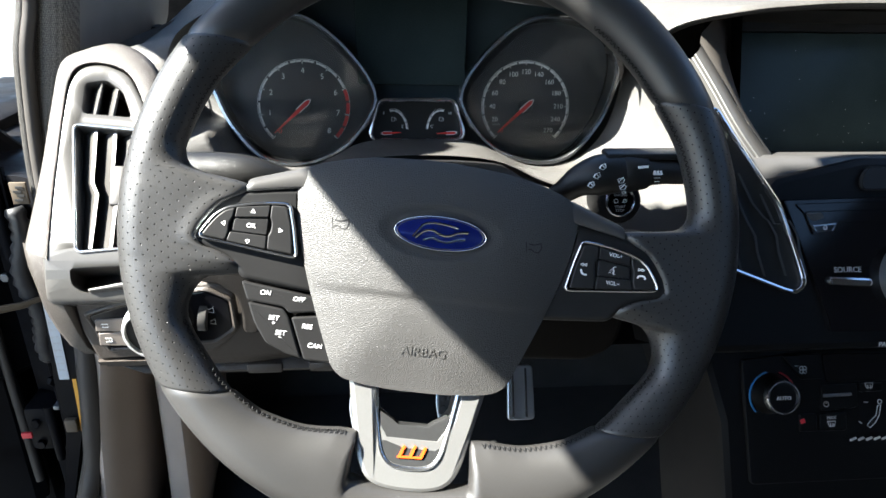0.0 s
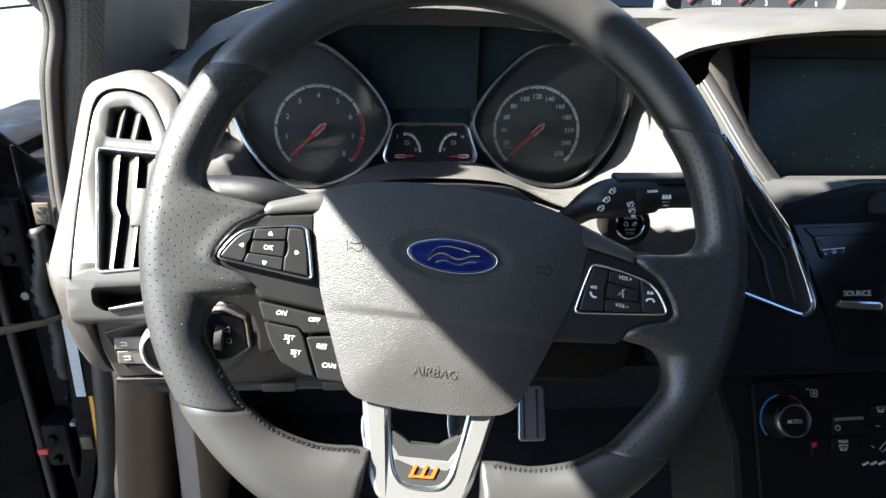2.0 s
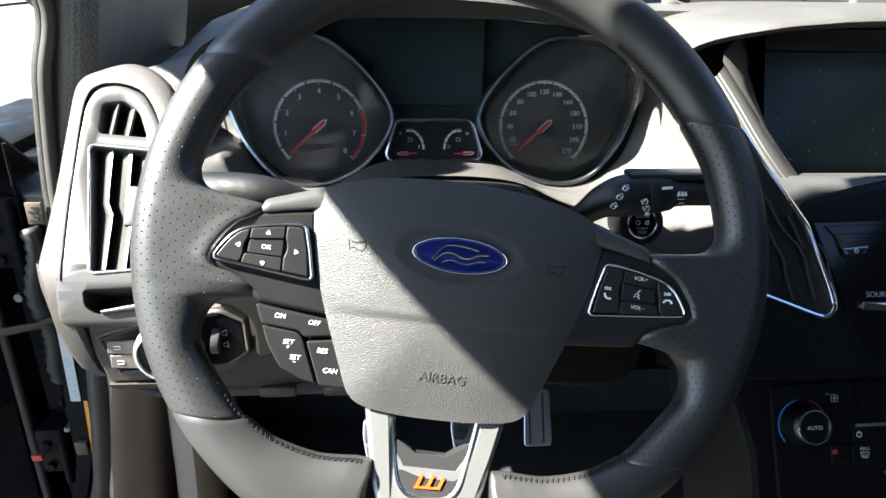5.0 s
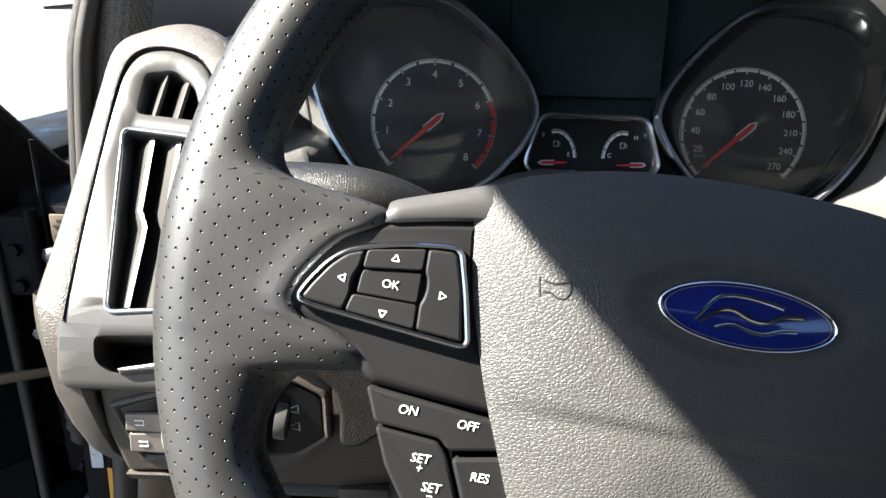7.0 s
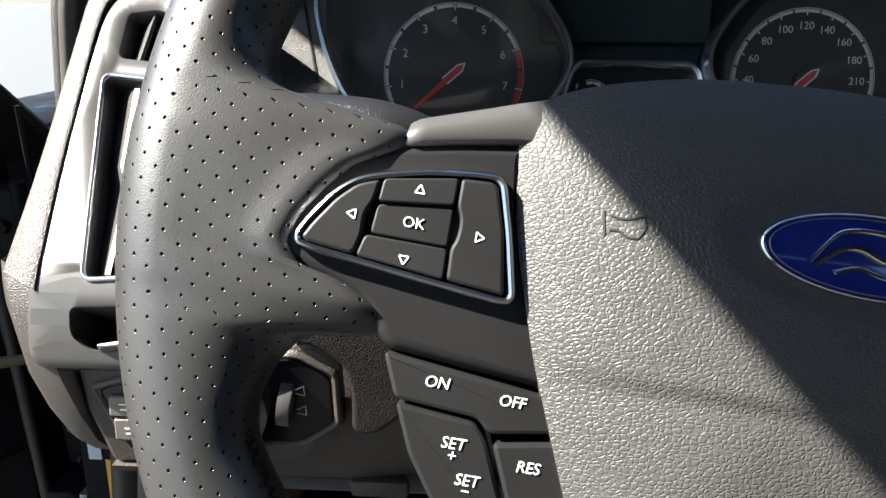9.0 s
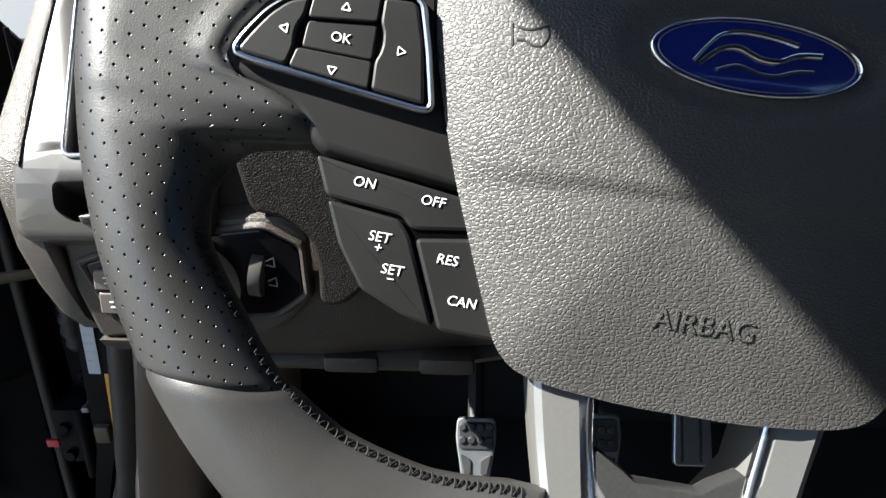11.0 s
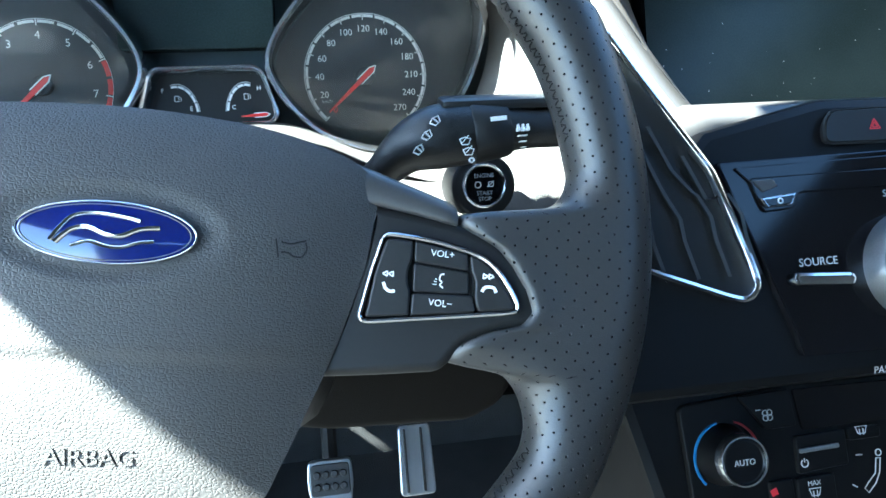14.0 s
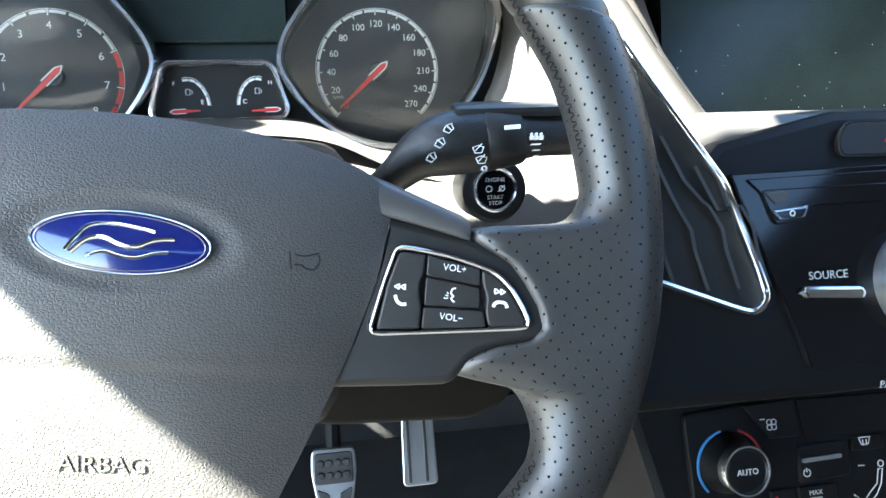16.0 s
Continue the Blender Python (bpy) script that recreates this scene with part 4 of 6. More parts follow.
skin = rounded(SKIN, 0.008)
bm = face_with_holes(inset(ccw(skin), 0.002), [OPEN, TOPO, SLOT], 0.0)
band(skin, [(0, -0.012), (0, -0.002), (0.0006, -0.0006), (0.002, 0.0)], bm)
for o in (OPEN, TOPO, SLOT):
    band(o, [(0, 0.0), (0.0006, -0.001), (0.001, -0.006), (0.0015, -0.030)], bm)
for k in range(9):
    y = V(0, 0.808 - 0.0055 * k)[1]
    bmesh.ops.bisect_plane(bm, geom=bm.verts[:] + bm.edges[:] + bm.faces[:], plane_co=(0, y, 0), plane_no=(0, 1, 0))


def rolled(bm):
    """Rolls the foot of the vent panel under, towards the switches."""
    back = VEN.inverted()
    for v in bm.verts:
        p = VEN @ v.co
        s = max(0.0, 0.808 - (p.z + 0.0))
        d = 11.0 * min(s, 0.05) ** 2
        v.co = back @ Vector((p.x - 0.4 * d, p.y + d, p.z - 0.54 * d))
    return bm


bmesh.ops.remove_doubles(bm, verts=bm.verts[:], dist=0.00001)
rolled(bm)
part("panel", bm, VENT, vent, "grey satin vent panel", smooth=60)
# near-black plate behind the slats, painting the shade inside the vent
part("cavity_shade", rolled(slab(inset(ccw(skin), 0.003), -0.034, -0.030, 0.0005)), DARK, vent)
part("chrome_edge", band(inset(ccw(OPEN), -0.002), bead(0.0022, 0.0, 0.0013)), BRIGHT, vent, "chrome edge of the opening")
for i, x in enumerate((-0.256, -0.241, -0.226, -0.212)):
    bm = bmesh.new()
    lo, hi = V(x + 0.006, 0.799), V(x - 0.004, 0.874)
    p = [Vector((*lo, 0)), Vector((lo[0] * 0.55 + hi[0] * 0.45 + 0.003, lo[1] * 0.55 + hi[1] * 0.45, 0.0)), Vector((lo[0] * 0.45 + hi[0] * 0.55 - 0.001, lo[1] * 0.45 + hi[1] * 0.55, 0.0)), Vector((*hi, 0))]
    rows = [[(q.x - 0.0014, q.y, -0.004), (q.x + 0.0012, q.y, -0.0035), (q.x - 0.0195, q.y, -0.018), (q.x - 0.0212, q.y, -0.019), (q.x - 0.0014, q.y, -0.004)] for q in p]
    part("slat", sheet(rows, bm=bm), SLAT, vent, "vertical grey slat", smooth=30)
part("slat_slider", turned(box(bmesh.new(), -0.006, 0.006, -0.016, 0.016, -0.008, 0.002, 0.002), pose(*V(-0.236, 0.838), -0.004)), SLAT, vent, "sliding tab on the slats")
for x in (-0.2575, -0.2440):
    part("slat", turned(box(bmesh.new(), -0.0010, 0.0010, -0.018, 0.018, -0.024, -0.004, 0.0004), pose(*V(x, 0.893), 0, 0, 46, -6)), SLAT, vent, "small upper slat", smooth=30)
part("slot_lip", rolled(slab(rounded([V(-0.247, 0.7745), V(-0.200, 0.781), V(-0.196, 0.776), V(-0.244, 0.7715)], 0.002), -0.010, 0.002, 0.002)), VENT, vent, "pale lip of the slot")

# grained border of the vent panel and the dash end
BORDER = [V(-0.300, 0.800), V(-0.298, 0.850), V(-0.299, 0.895), V(-0.297, 0.922), V(-0.278, 0.931), V(-0.257, 0.935), V(-0.234, 0.928), V(-0.216, 0.911), V(-0.203, 0.878), V(-0.193, 0.820), V(-0.182, 0.770)]
rows = []
for (bx, by), (sx, sy) in zip(flowing(BORDER, 4, False), flowing([V(-0.2785, 0.792), V(-0.2825, 0.830), V(-0.285, 0.870), V(-0.286, 0.904), V(-0.279, 0.916), V(-0.261, 0.918), V(-0.240, 0.911), V(-0.224, 0.890), V(-0.205, 0.850), V(-0.196, 0.800), V(-0.185, 0.766)], 4, False)):
    rows.append([tuple(VEN @ Vector(p)) for p in ((bx - 0.004, by + 0.006, -0.06), (bx - 0.003, by + 0.004, -0.02), (bx, by, -0.006), (bx * 0.8 + sx * 0.2, by * 0.8 + sy * 0.2, -0.001), (sx * 0.9 + bx * 0.1, sy * 0.9 + by * 0.1, 0.0015), (sx, sy, 0.001), (sx, sy, -0.010))])
rows = [[(x - 0.4 * d, y + d, z - 0.54 * d) for x, y, z, d in ((*p, 11.0 * max(0.0, 0.808 - p[2]) ** 2) for p in r)] for r in rows]
part("vent_border", sheet(rows), EDGE, dash, "grained border round the vent", smooth=60)
rows = []
for x0, x1, y, z in ((-0.2985, -0.2790, 0.0985, 0.8065), (-0.2965, -0.2780, 0.0940, 0.799), (-0.2945, -0.2760, 0.0905, 0.790), (-0.2920, -0.2745, 0.0885, 0.780), (-0.2895, -0.2700, 0.088, 0.757), (-0.2870, -0.2680, 0.093, 0.735), (-0.2845, -0.2670, 0.101, 0.715), (-0.2810, -0.2640, 0.108, 0.7045), (-0.2770, -0.2650, 0.122, 0.7015)):
    rows.append([(x0 + 0.004, y + 0.05, z), (x0 - 0.001, y + 0.012, z), (x0, y + 0.002, z), (x0 + 0.005, y - 0.002, z), (x1 - 0.002, y - 0.003, z), (x1, y + 0.001, z), (x1, y + 0.012, z)])
part("dash_end", sheet(rows), EDGE, dash, "grained end of the dashboard", smooth=60)

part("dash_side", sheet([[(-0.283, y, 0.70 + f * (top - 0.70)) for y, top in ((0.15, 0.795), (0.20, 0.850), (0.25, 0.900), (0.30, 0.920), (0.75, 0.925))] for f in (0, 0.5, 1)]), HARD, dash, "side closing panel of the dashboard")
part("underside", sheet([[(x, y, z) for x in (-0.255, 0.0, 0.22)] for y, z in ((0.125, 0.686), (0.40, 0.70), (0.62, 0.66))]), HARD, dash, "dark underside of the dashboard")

# ---- light switch panel and knee panel ----
SWI = basis((-0.225, 0.099, 0.73), (1, 0, 0), (0, -0.1045, 0.9945), (0, -0.9945, -0.1045))
panel = thing("light_switch_panel", SWI, "dark switch panel with a rotary light knob and dimmer", "switch panel")
S = lambda x, z: (x + 0.225, z - 0.73)
part("surround", slab(rounded([S(-0.2670, 0.766), S(-0.180, 0.775), S(-0.160, 0.777), S(-0.148, 0.768), S(-0.148, 0.732), S(-0.164, 0.714), S(-0.172, 0.7095), S(-0.262, 0.7045), S(-0.268, 0.735)], 0.004), -0.05, 0.006, 0.003), KNEE, panel, "dark grained switch surround")
part("recess", slab(rounded([S(-0.2590, 0.749), S(-0.215, 0.764), S(-0.168, 0.770), S(-0.153, 0.760), S(-0.153, 0.734), S(-0.168, 0.7230), S(-0.250, 0.7175)], 0.004), 0.004, 0.0072, 0.001), PIANO, panel)
part("recess_edge", band(rounded([S(-0.2635, 0.752), S(-0.215, 0.768), S(-0.167, 0.774), S(-0.1485, 0.763), S(-0.1485, 0.733), S(-0.166, 0.7195), S(-0.252, 0.7135)], 0.004), bead(0.0045, 0.005, 0.003)), KNEE, panel, "brown-grey raised edge")
for z0, z1 in ((0.7360, 0.7465), (0.7220, 0.7340)):
    b = part("switch_key", slab(rounded([S(-0.2560, z0), S(-0.2300, z0 - 0.0010), S(-0.2320, z1 + 0.001), S(-0.2545, z1)], 0.001), 0.005, 0.0090, 0.0008), KEY, panel, "grey push switch")
    bm = bmesh.new()
    stroke(bm, [S(-0.2500, z0 + 0.004), S(-0.2455, z0 + 0.004), S(-0.2455, z0 + 0.007), S(-0.2500, z0 + 0.007)], 0.0006, 0.0090, 0.0093)
    part("switch_symbol", bm, PRINT, b, smooth=0)
part("wing", soft_slab(rounded([S(-0.1790, 0.8300), S(-0.1755, 0.7980), S(-0.1722, 0.7790), S(-0.1580, 0.7760), S(-0.1462, 0.7660), S(-0.1440, 0.7500), S(-0.1450, 0.7320), S(-0.1410, 0.7280), S(-0.1330, 0.7290), S(-0.1100, 0.7500), S(-0.0700, 0.7600), S(-0.0700, 0.8300)], 0.005), -0.05, 0.0085, 0.003), WING, panel, "grained dark wing beside the steering column")
knob = part("light_knob", slab(disc(0.0215, 48, *S(-0.2085, 0.7395)), 0.006, 0.0180, 0.001), PLATE, panel, "round black knob with a silver ring")
part("knob_ring", band(disc(0.0252, 48, *S(-0.2085, 0.7395)), [(0, 0.005), (0.0002, 0.0120), (0.0010, 0.0180), (0.0020, 0.0205), (0.0038, 0.0207), (0.0044, 0.0180)]), RING, knob, "satin silver ring")
bm = bmesh.new()
for a in (60, 90, 120):
    x, z = -0.2085 + 0.015 * math.cos(radians(a)), 0.7395 + 0.015 * math.sin(radians(a))
    stroke(bm, [S(x - 0.002, z - 0.001), S(x + 0.002, z - 0.001), S(x + 0.001, z + 0.0014), S(x - 0.001, z + 0.0014), S(x - 0.002, z - 0.001)], 0.0005, 0.0179, 0.0183)
part("knob_symbol", bm, DIMPRINT, knob, smooth=0)
part("dimmer_wheel", turned(slab(disc(0.012, 28), -0.003, 0.003, 0.001), pose(*S(-0.1735, 0.745), 0.004, 0, 90, -8)), VENT, panel, "ribbed dimmer wheel")
bm = bmesh.new()
for z in (0.753, 0.742):
    stroke(bm, [S(-0.1690, z), S(-0.1650, z + 0.002), S(-0.1650, z - 0.003), S(-0.1690, z - 0.002)], 0.0007, 0.0072, 0.0075)
part("dimmer_symbol", bm, DIMPRINT, panel, smooth=0)

rows = []
for x, ylo in ((-0.262, 0.0), (-0.20, 0.0), (-0.15, 0.0), (-0.05, 0.0), (0.06, 0.0), (0.18, 0.0)):
    zt = 0.706 if x < -0.16 else 0.80
    rows.append([(x, 0.17, zt), (x, 0.094, zt - 0.002), (x, 0.088 if zt > 0.75 else 0.098, zt - 0.008), (x, 0.103 + 0.030 * smoothstep(-0.08, -0.02, x), 0.702), (x, 0.108 + 0.030 * smoothstep(-0.08, -0.02, x), 0.690), (x, 0.118 + 0.030 * smoothstep(-0.08, -0.02, x), 0.684), (x, 0.16, 0.682), (x, 0.40, 0.70)])
part("knee_panel", sheet(rows), KNEE, dash, "dark grained knee panel below the switches", smooth=50)
part("knee_lip", sheet([[(x, 0.113 + dy + 0.030 * smoothstep(-0.08, -0.02, x), z + 0.013 * smoothstep(-0.234, -0.262, x)) for x in (-0.262, -0.248, -0.234, -0.20, -0.10, -0.05, 0.02, 0.18)] for dy, z in ((0.010, 0.690), (-0.002, 0.687), (-0.004, 0.682), (0.002, 0.676), (0.06, 0.680))]), KNEE, dash, "rolled lower lip of the knee panel", smooth=60)
for x in (-0.150, -0.098):
    part("knee_latch", box(bmesh.new(), x, x + 0.030, 0.1075, 0.13, 0.678, 0.6880, 0.0025), KNEE, dash, "small latch below the knee panel")

bolster = soft_slab(rounded([(0.030, 0.745), (0.030, 0.682), (0.060, 0.675), (0.148, 0.670), (0.168, 0.680), (0.177, 0.694), (0.183, 0.745)], 0.006), -0.06, 0.0, 0.006)
part("knee_bolster", turned(bolster, basis((0, 0.122, 0), (1, 0, 0), (0, 0, 1), (0, -1, 0))), BOLSTER, dash, "dark brown bolster beside the steering column", smooth=60)

# ---- steering column and stalks ----
column = thing("steering_column", pose(0, 0.02, 0.84), "dark plastic steering column shroud", "steering column")
bm = bmesh.new()
stack(bm, [[(x * k, y, z * k + dz) for x, z in flowing([(0.075, -0.02), (0.07, 0.03), (0.04, 0.042), (-0.04, 0.042), (-0.07, 0.03), (-0.075, -0.02), (-0.06, -0.085), (0, -0.10), (0.06, -0.085)], 4)] for y, k, dz in ((0.000, 0.86, -0.004), (0.010, 0.97, -0.006), (0.03, 1.0, -0.008), (0.12, 1.06, -0.03), (0.22, 1.10, -0.07))], base=True)
part("shroud", bm, STALK, column, "dark grained shroud", smooth=50)

stalk = thing("wiper_stalk", pose(0, 0.065, 0.855), "black wiper stalk with white symbols", "stalk")
line = flowing([(0.080, 0.022, -0.022), (0.097, 0.008, -0.003), (0.107, 0.003, 0.007), (0.119, 0, 0.0122), (0.134, 0, 0.0140), (0.153, 0, 0.0150), (0.173, 0, 0.0150), (0.184, 0, 0.0148)], 4, False)
part("lever", tube(line, [0.0075 + 0.0070 * smoothstep(0.090, 0.122, p[0]) - 0.0050 * smoothstep(0.130, 0.165, p[0]) for p in line], 22), STALK, stalk, "black lever", smooth=60)
part("collar", tube([(0.1352, 0, 0.0140), (0.1360, 0, 0.0141), (0.1520, 0, 0.0149), (0.1528, 0, 0.0150)], [0.0140, 0.0148, 0.0126, 0.0118], 24), BUTTON, stalk, "ribbed adjuster ring", smooth=60)
part("top_edge", turned(box(bmesh.new(), 0.122, 0.182, -0.006, 0.010, 0.0245, 0.0295, 0.002), Matrix.Identity(4)), PLATE, stalk)
STK = basis((0, -0.0138, 0.0190), (1, 0, 0), (0, 0.35, 0.937), (0, -0.937, 0.35))
WIPER = [(-0.0024, 0.0010), (0.0, 0.0018), (0.0024, 0.0010), (0.0014, -0.0014), (-0.0014, -0.0014), (-0.0024, 0.0010)]


def printed(name, lines, low=0.0, high=0.0012, wide=0.00035):
    bm = bmesh.new()
    for pts in lines:
        stroke(bm, pts, wide, low, high)
    part(name, bm, PRINT, stalk, "white printed symbol", smooth=0).matrix_local = STK


for x, y in ((0.1300, -0.0060), (0.1312, -0.0105)):
    printed("wiper_symbol", [[(x + p, y + q) for p, q in WIPER], [(x - 0.0012, y - 0.0004), (x + 0.0016, y + 0.0024)]])
d = disc(0.0010, 10, 0.1325, -0.0140)
printed("wiper_symbol", [d + d[:1]], -0.002, 0.0006)
printed("white_bar", [[(0.1420, 0.0030), (0.1490, 0.0034)]], 0.0, 0.0012, 0.0018)
for i in range(3):
    x = 0.1548 + 0.0022 * i
    printed("drop_symbol", [[(x, -0.0022), (x, -0.0006)]], -0.004, -0.0012, 0.0013)
    printed("drop_symbol", [[(x, -0.0008), (x, 0.0008)]], -0.004, -0.0012, 0.0006)
    w = 0.004 - 0.001 * i
    printed("level_mark", [[(0.1565 - w / 2, -0.0042 - 0.0026 * i), (0.1565 + w / 2, -0.0042 - 0.0026 * i)]], -0.004, -0.0012, 0.0004)
for x, y in ((0.1100, -0.0085), (0.1140, -0.0025), (0.1180, 0.0035)):
    c, q = math.cos(0.7), math.sin(0.7)
    printed("wiper_symbol", [[(x + a * c - b * q, y + a * q + b * c) for a, b in WIPER], [(x - 0.001, y + 0.0014), (x + 0.0012, y - 0.0008)]], -0.003, -0.0002)

blinker = thing("indicator_stalk", pose(0, 0.065, 0.862), "dark indicator stalk behind the wheel", "stalk")
line = flowing([(-0.070, 0.02, -0.015), (-0.105, 0.005, 0.002), (-0.125, 0.0, 0.008), (-0.150, 0, 0.010), (-0.190, 0, 0.009)], 5, False)
part("lever", tube(line, [0.009 + 0.004 * smoothstep(0.09, 0.13, -p[0]) for p in line], 18), STALK, blinker, "dark grained lever", smooth=60)
part("tip", turned(box(bmesh.new(), -0.185, -0.128, -0.014, 0.010, -0.012, -0.001, 0.003), Matrix.Identity(4)), STALK, blinker)

STA = basis((0.1515, 0.102, 0.833), (1, 0, 0), (0, 0.25, 0.968), (0, -0.968, 0.25))
starter = thing("start_button", STA, "round black engine start button with a chrome ring", "button")
part("body", slab(disc(0.0175, 40), -0.03, 0.0, 0.002), PLATE, starter)
part("ring", band(disc(0.0124, 40), bead(0.0026, 0.0, 0.0024)), BRIGHT, starter, "chrome ring")
cap = part("cap", slab(disc(0.0103, 40), -0.001, 0.0012, 0.0008), PIANO, starter, "black push cap")
for body, y in (("ENGINE", 0.0052), ("START", -0.0040), ("STOP", -0.0070)):
    words("lettering", body, 0.0030, 0, y, 0.0014, DIMPRINT, cap)
bm = bmesh.new()
stroke(bm, disc(0.0016, 12, -0.0034, 0.0006) + disc(0.0016, 12, -0.0034, 0.0006)[:1], 0.0004, 0.0012, 0.0014)
stroke(bm, [(0.0016, -0.0008), (0.0052, 0.0022)], 0.0004, 0.0012, 0.0014)
stroke(bm, disc(0.0014, 12, 0.0036, 0.0006) + disc(0.0014, 12, 0.0036, 0.0006)[:1], 0.0004, 0.0012, 0.0014)
part("start_symbol", bm, PRINT, cap, smooth=0)
rows = []
for s in range(9):
    k = s / 8
    rows.append([(x, 0.176 + dy - 0.066 * k ** 0.8 + 0.0 * x, zt + (0.775 - zt) * k) for x, zt, dy in ((0.060, 0.845, 0.004), (0.085, 0.838, 0.002), (0.110, 0.833, 0.0), (0.140, 0.833, 0.0), (0.165, 0.838, -0.002), (0.190, 0.846, -0.006), (0.210, 0.852, -0.012), (0.226, 0.856, -0.016))])
part("binnacle_lower", sheet(rows), DASH, dash, "grained panel below the instruments", smooth=70)
# left half mirrors the right; its shade is put into the darker colour
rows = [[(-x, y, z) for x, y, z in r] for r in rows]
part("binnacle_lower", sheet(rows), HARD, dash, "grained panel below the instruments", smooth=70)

# ---- centre stack ----
CEN = basis((0.2701, 0.0261, 0.7911), (0.962, 0, 0), (0, 0.430, 0.860), (0, -0.860, 0.430))
CLI = basis((0.2956, 0.0593, 0.7728), (1.06, 0, 0), (0, 0.474, 0.948), (0, -0.948, 0.474))
C = lambda x, z: (x - 0.28, (z - 0.784) / 0.894)
part("stack_foot", turned(slab([C(0.192, 0.770), C(0.212, 0.700), C(0.215, 0.60), C(0.62, 0.60), C(0.62, 0.770)], -0.12, -0.004, 0.006), CLI), STACK, dash, "black lower centre stack", smooth=40)
part("stack_body", turned(slab([C(0.188, 0.765), C(0.192, 0.744), C(0.62, 0.744), C(0.62, 0.875), C(0.330, 0.875), C(0.262, 0.862), C(0.225, 0.830), C(0.200, 0.800)], -0.12, -0.004, 0.006), CEN), STACK, dash, "black centre stack", smooth=40)

cvent = thing("centre_air_vent", CEN, "black triangular centre air vent with chrome edge and slats", "air vent")
TRI = rounded([C(0.214, 0.803), C(0.262, 0.786), C(0.271, 0.784), C(0.2775, 0.790), C(0.275, 0.800), C(0.260, 0.842), C(0.226, 0.888), C(0.212, 0.908), C(0.203, 0.900), C(0.206, 0.850)], 0.005)
part("edge", band(inset(ccw(TRI), -0.0015), [(-0.0008, -0.010), (-0.0008, 0.0), (0.0, 0.0024), (0.0012, 0.0030), (0.0026, 0.0026), (0.0036, 0.001), (0.0038, -0.02)]), CHROME, cvent, "chrome edge")
# flat black plate just under the slats in place of the duct's shade
part("cavity_shade", slab(TRI, -0.006, -0.003, 0.0005), DARK, cvent)
for i in range(5):
    x = 0.196 + 0.0165 * i
    bm = bmesh.new()
    p = [C(x + 0.018, 0.795), C(x + 0.013, 0.812), C(x + 0.012, 0.822), C(x + 0.006, 0.832), C(x + 0.003, 0.846 - 0.004 * i), C(x - 0.006, 0.872 - 0.014 * max(0, i - 1)), C(max(0.2075, x - 0.016), 0.892 - 0.014 * max(0, i - 1))]
    sheet([[(u - 0.0008, v, 0.0), (u + 0.0012, v, 0.0), (u + 0.004, v, -0.006), (u - 0.0008, v, 0.0)] for u, v in p], bm=bm)
    part("slat", bm, SLAT, cvent, "black slat", smooth=30)
# light strips along the side of the screen hood
strip = [(0.204, 0.136, 0.935), (0.215, 0.120, 0.915), (0.232, 0.098, 0.884), (0.252, 0.085, 0.858), (0.266, 0.075, 0.842)]
line = flowing(strip, 5, False)
part("stack_shoulder", sheet([[(x - 0.020, y + 0.030, z - 0.012), (x - 0.006, y + 0.004, z - 0.004), (x, y, z), (x + 0.008, y + 0.006, z + 0.006), (x + 0.015, y + 0.016, z + 0.009), (x + 0.020, y + 0.030, z + 0.010)] for x, y, z in line]), VENT, dash, "satin shoulder between binnacle and screen", smooth=70)
for k in (0.35, 0.7):
    part("shoulder_groove", tube([(x + 0.008 * k, y + 0.006 * k - 0.0004, z + 0.006 * k + 0.0004) for x, y, z in line], 0.0007, 6), SILVER, dash, "fine bright line along the shoulder", smooth=70)
part("shoulder_trim", tube([(x - 0.004, y - 0.001, z - 0.002) for x, y, z in line], 0.0028, 8), CHROME, dash, "bright trim on the shoulder", smooth=70)
cog = [(r * math.cos(a), r * math.sin(a)) for k in range(56) for a, r in ((k * math.tau / 56, 0.0200), ((k + 0.4) * math.tau / 56, 0.0200), ((k + 0.5) * math.tau / 56, 0.0193), ((k + 0.9) * math.tau / 56, 0.0193))]
part("thumb_wheel", turned(slab(cog, -0.005, 0.005, 0.0006), basis((0.214, 0.150, 0.914), (0.45, -0.55, 0.70), (-0.3, 0.65, 0.70), (-0.84, -0.52, 0.12))), VENT, dash, "ribbed grey vent thumb wheel")

radio = thing("radio_panel", CEN, "gloss black radio panel with a disc slot and chrome keys", "radio")
part("faceplate", slab(rounded([C(0.264, 0.846), C(0.60, 0.852), C(0.60, 0.752), C(0.298, 0.757), C(0.296, 0.766)], 0.002), -0.004, 0.0, 0.001), PIANO, radio, "gloss black faceplate")
part("top_strip", slab(rounded([C(0.272, 0.843), C(0.60, 0.850), C(0.60, 0.839), C(0.281, 0.835)], 0.002), -0.001, 0.0012, 0.0006), PIANO, radio)
part("disc_slot", slab(rounded([C(0.279, 0.838), C(0.60, 0.842), C(0.60, 0.833), C(0.306, 0.830), C(0.303, 0.823), C(0.285, 0.822)], 0.003), 0.0, 0.0016, 0.0008), PIANO, radio, "disc slot surround")
part("slot_corner", slab(rounded([C(0.2805, 0.8365), C(0.292, 0.8370), C(0.2945, 0.8335), C(0.286, 0.8310)], 0.001), 0.0016, 0.0024, 0.0005), GREY, radio)
eject = part("eject_key", slab(rounded([C(0.2835, 0.8285), C(0.3035, 0.8300), C(0.3005, 0.8245), C(0.2865, 0.8240)], 0.001), 0.0012, 0.0034, 0.0006), BEZEL, radio, "small chrome-edged eject key")
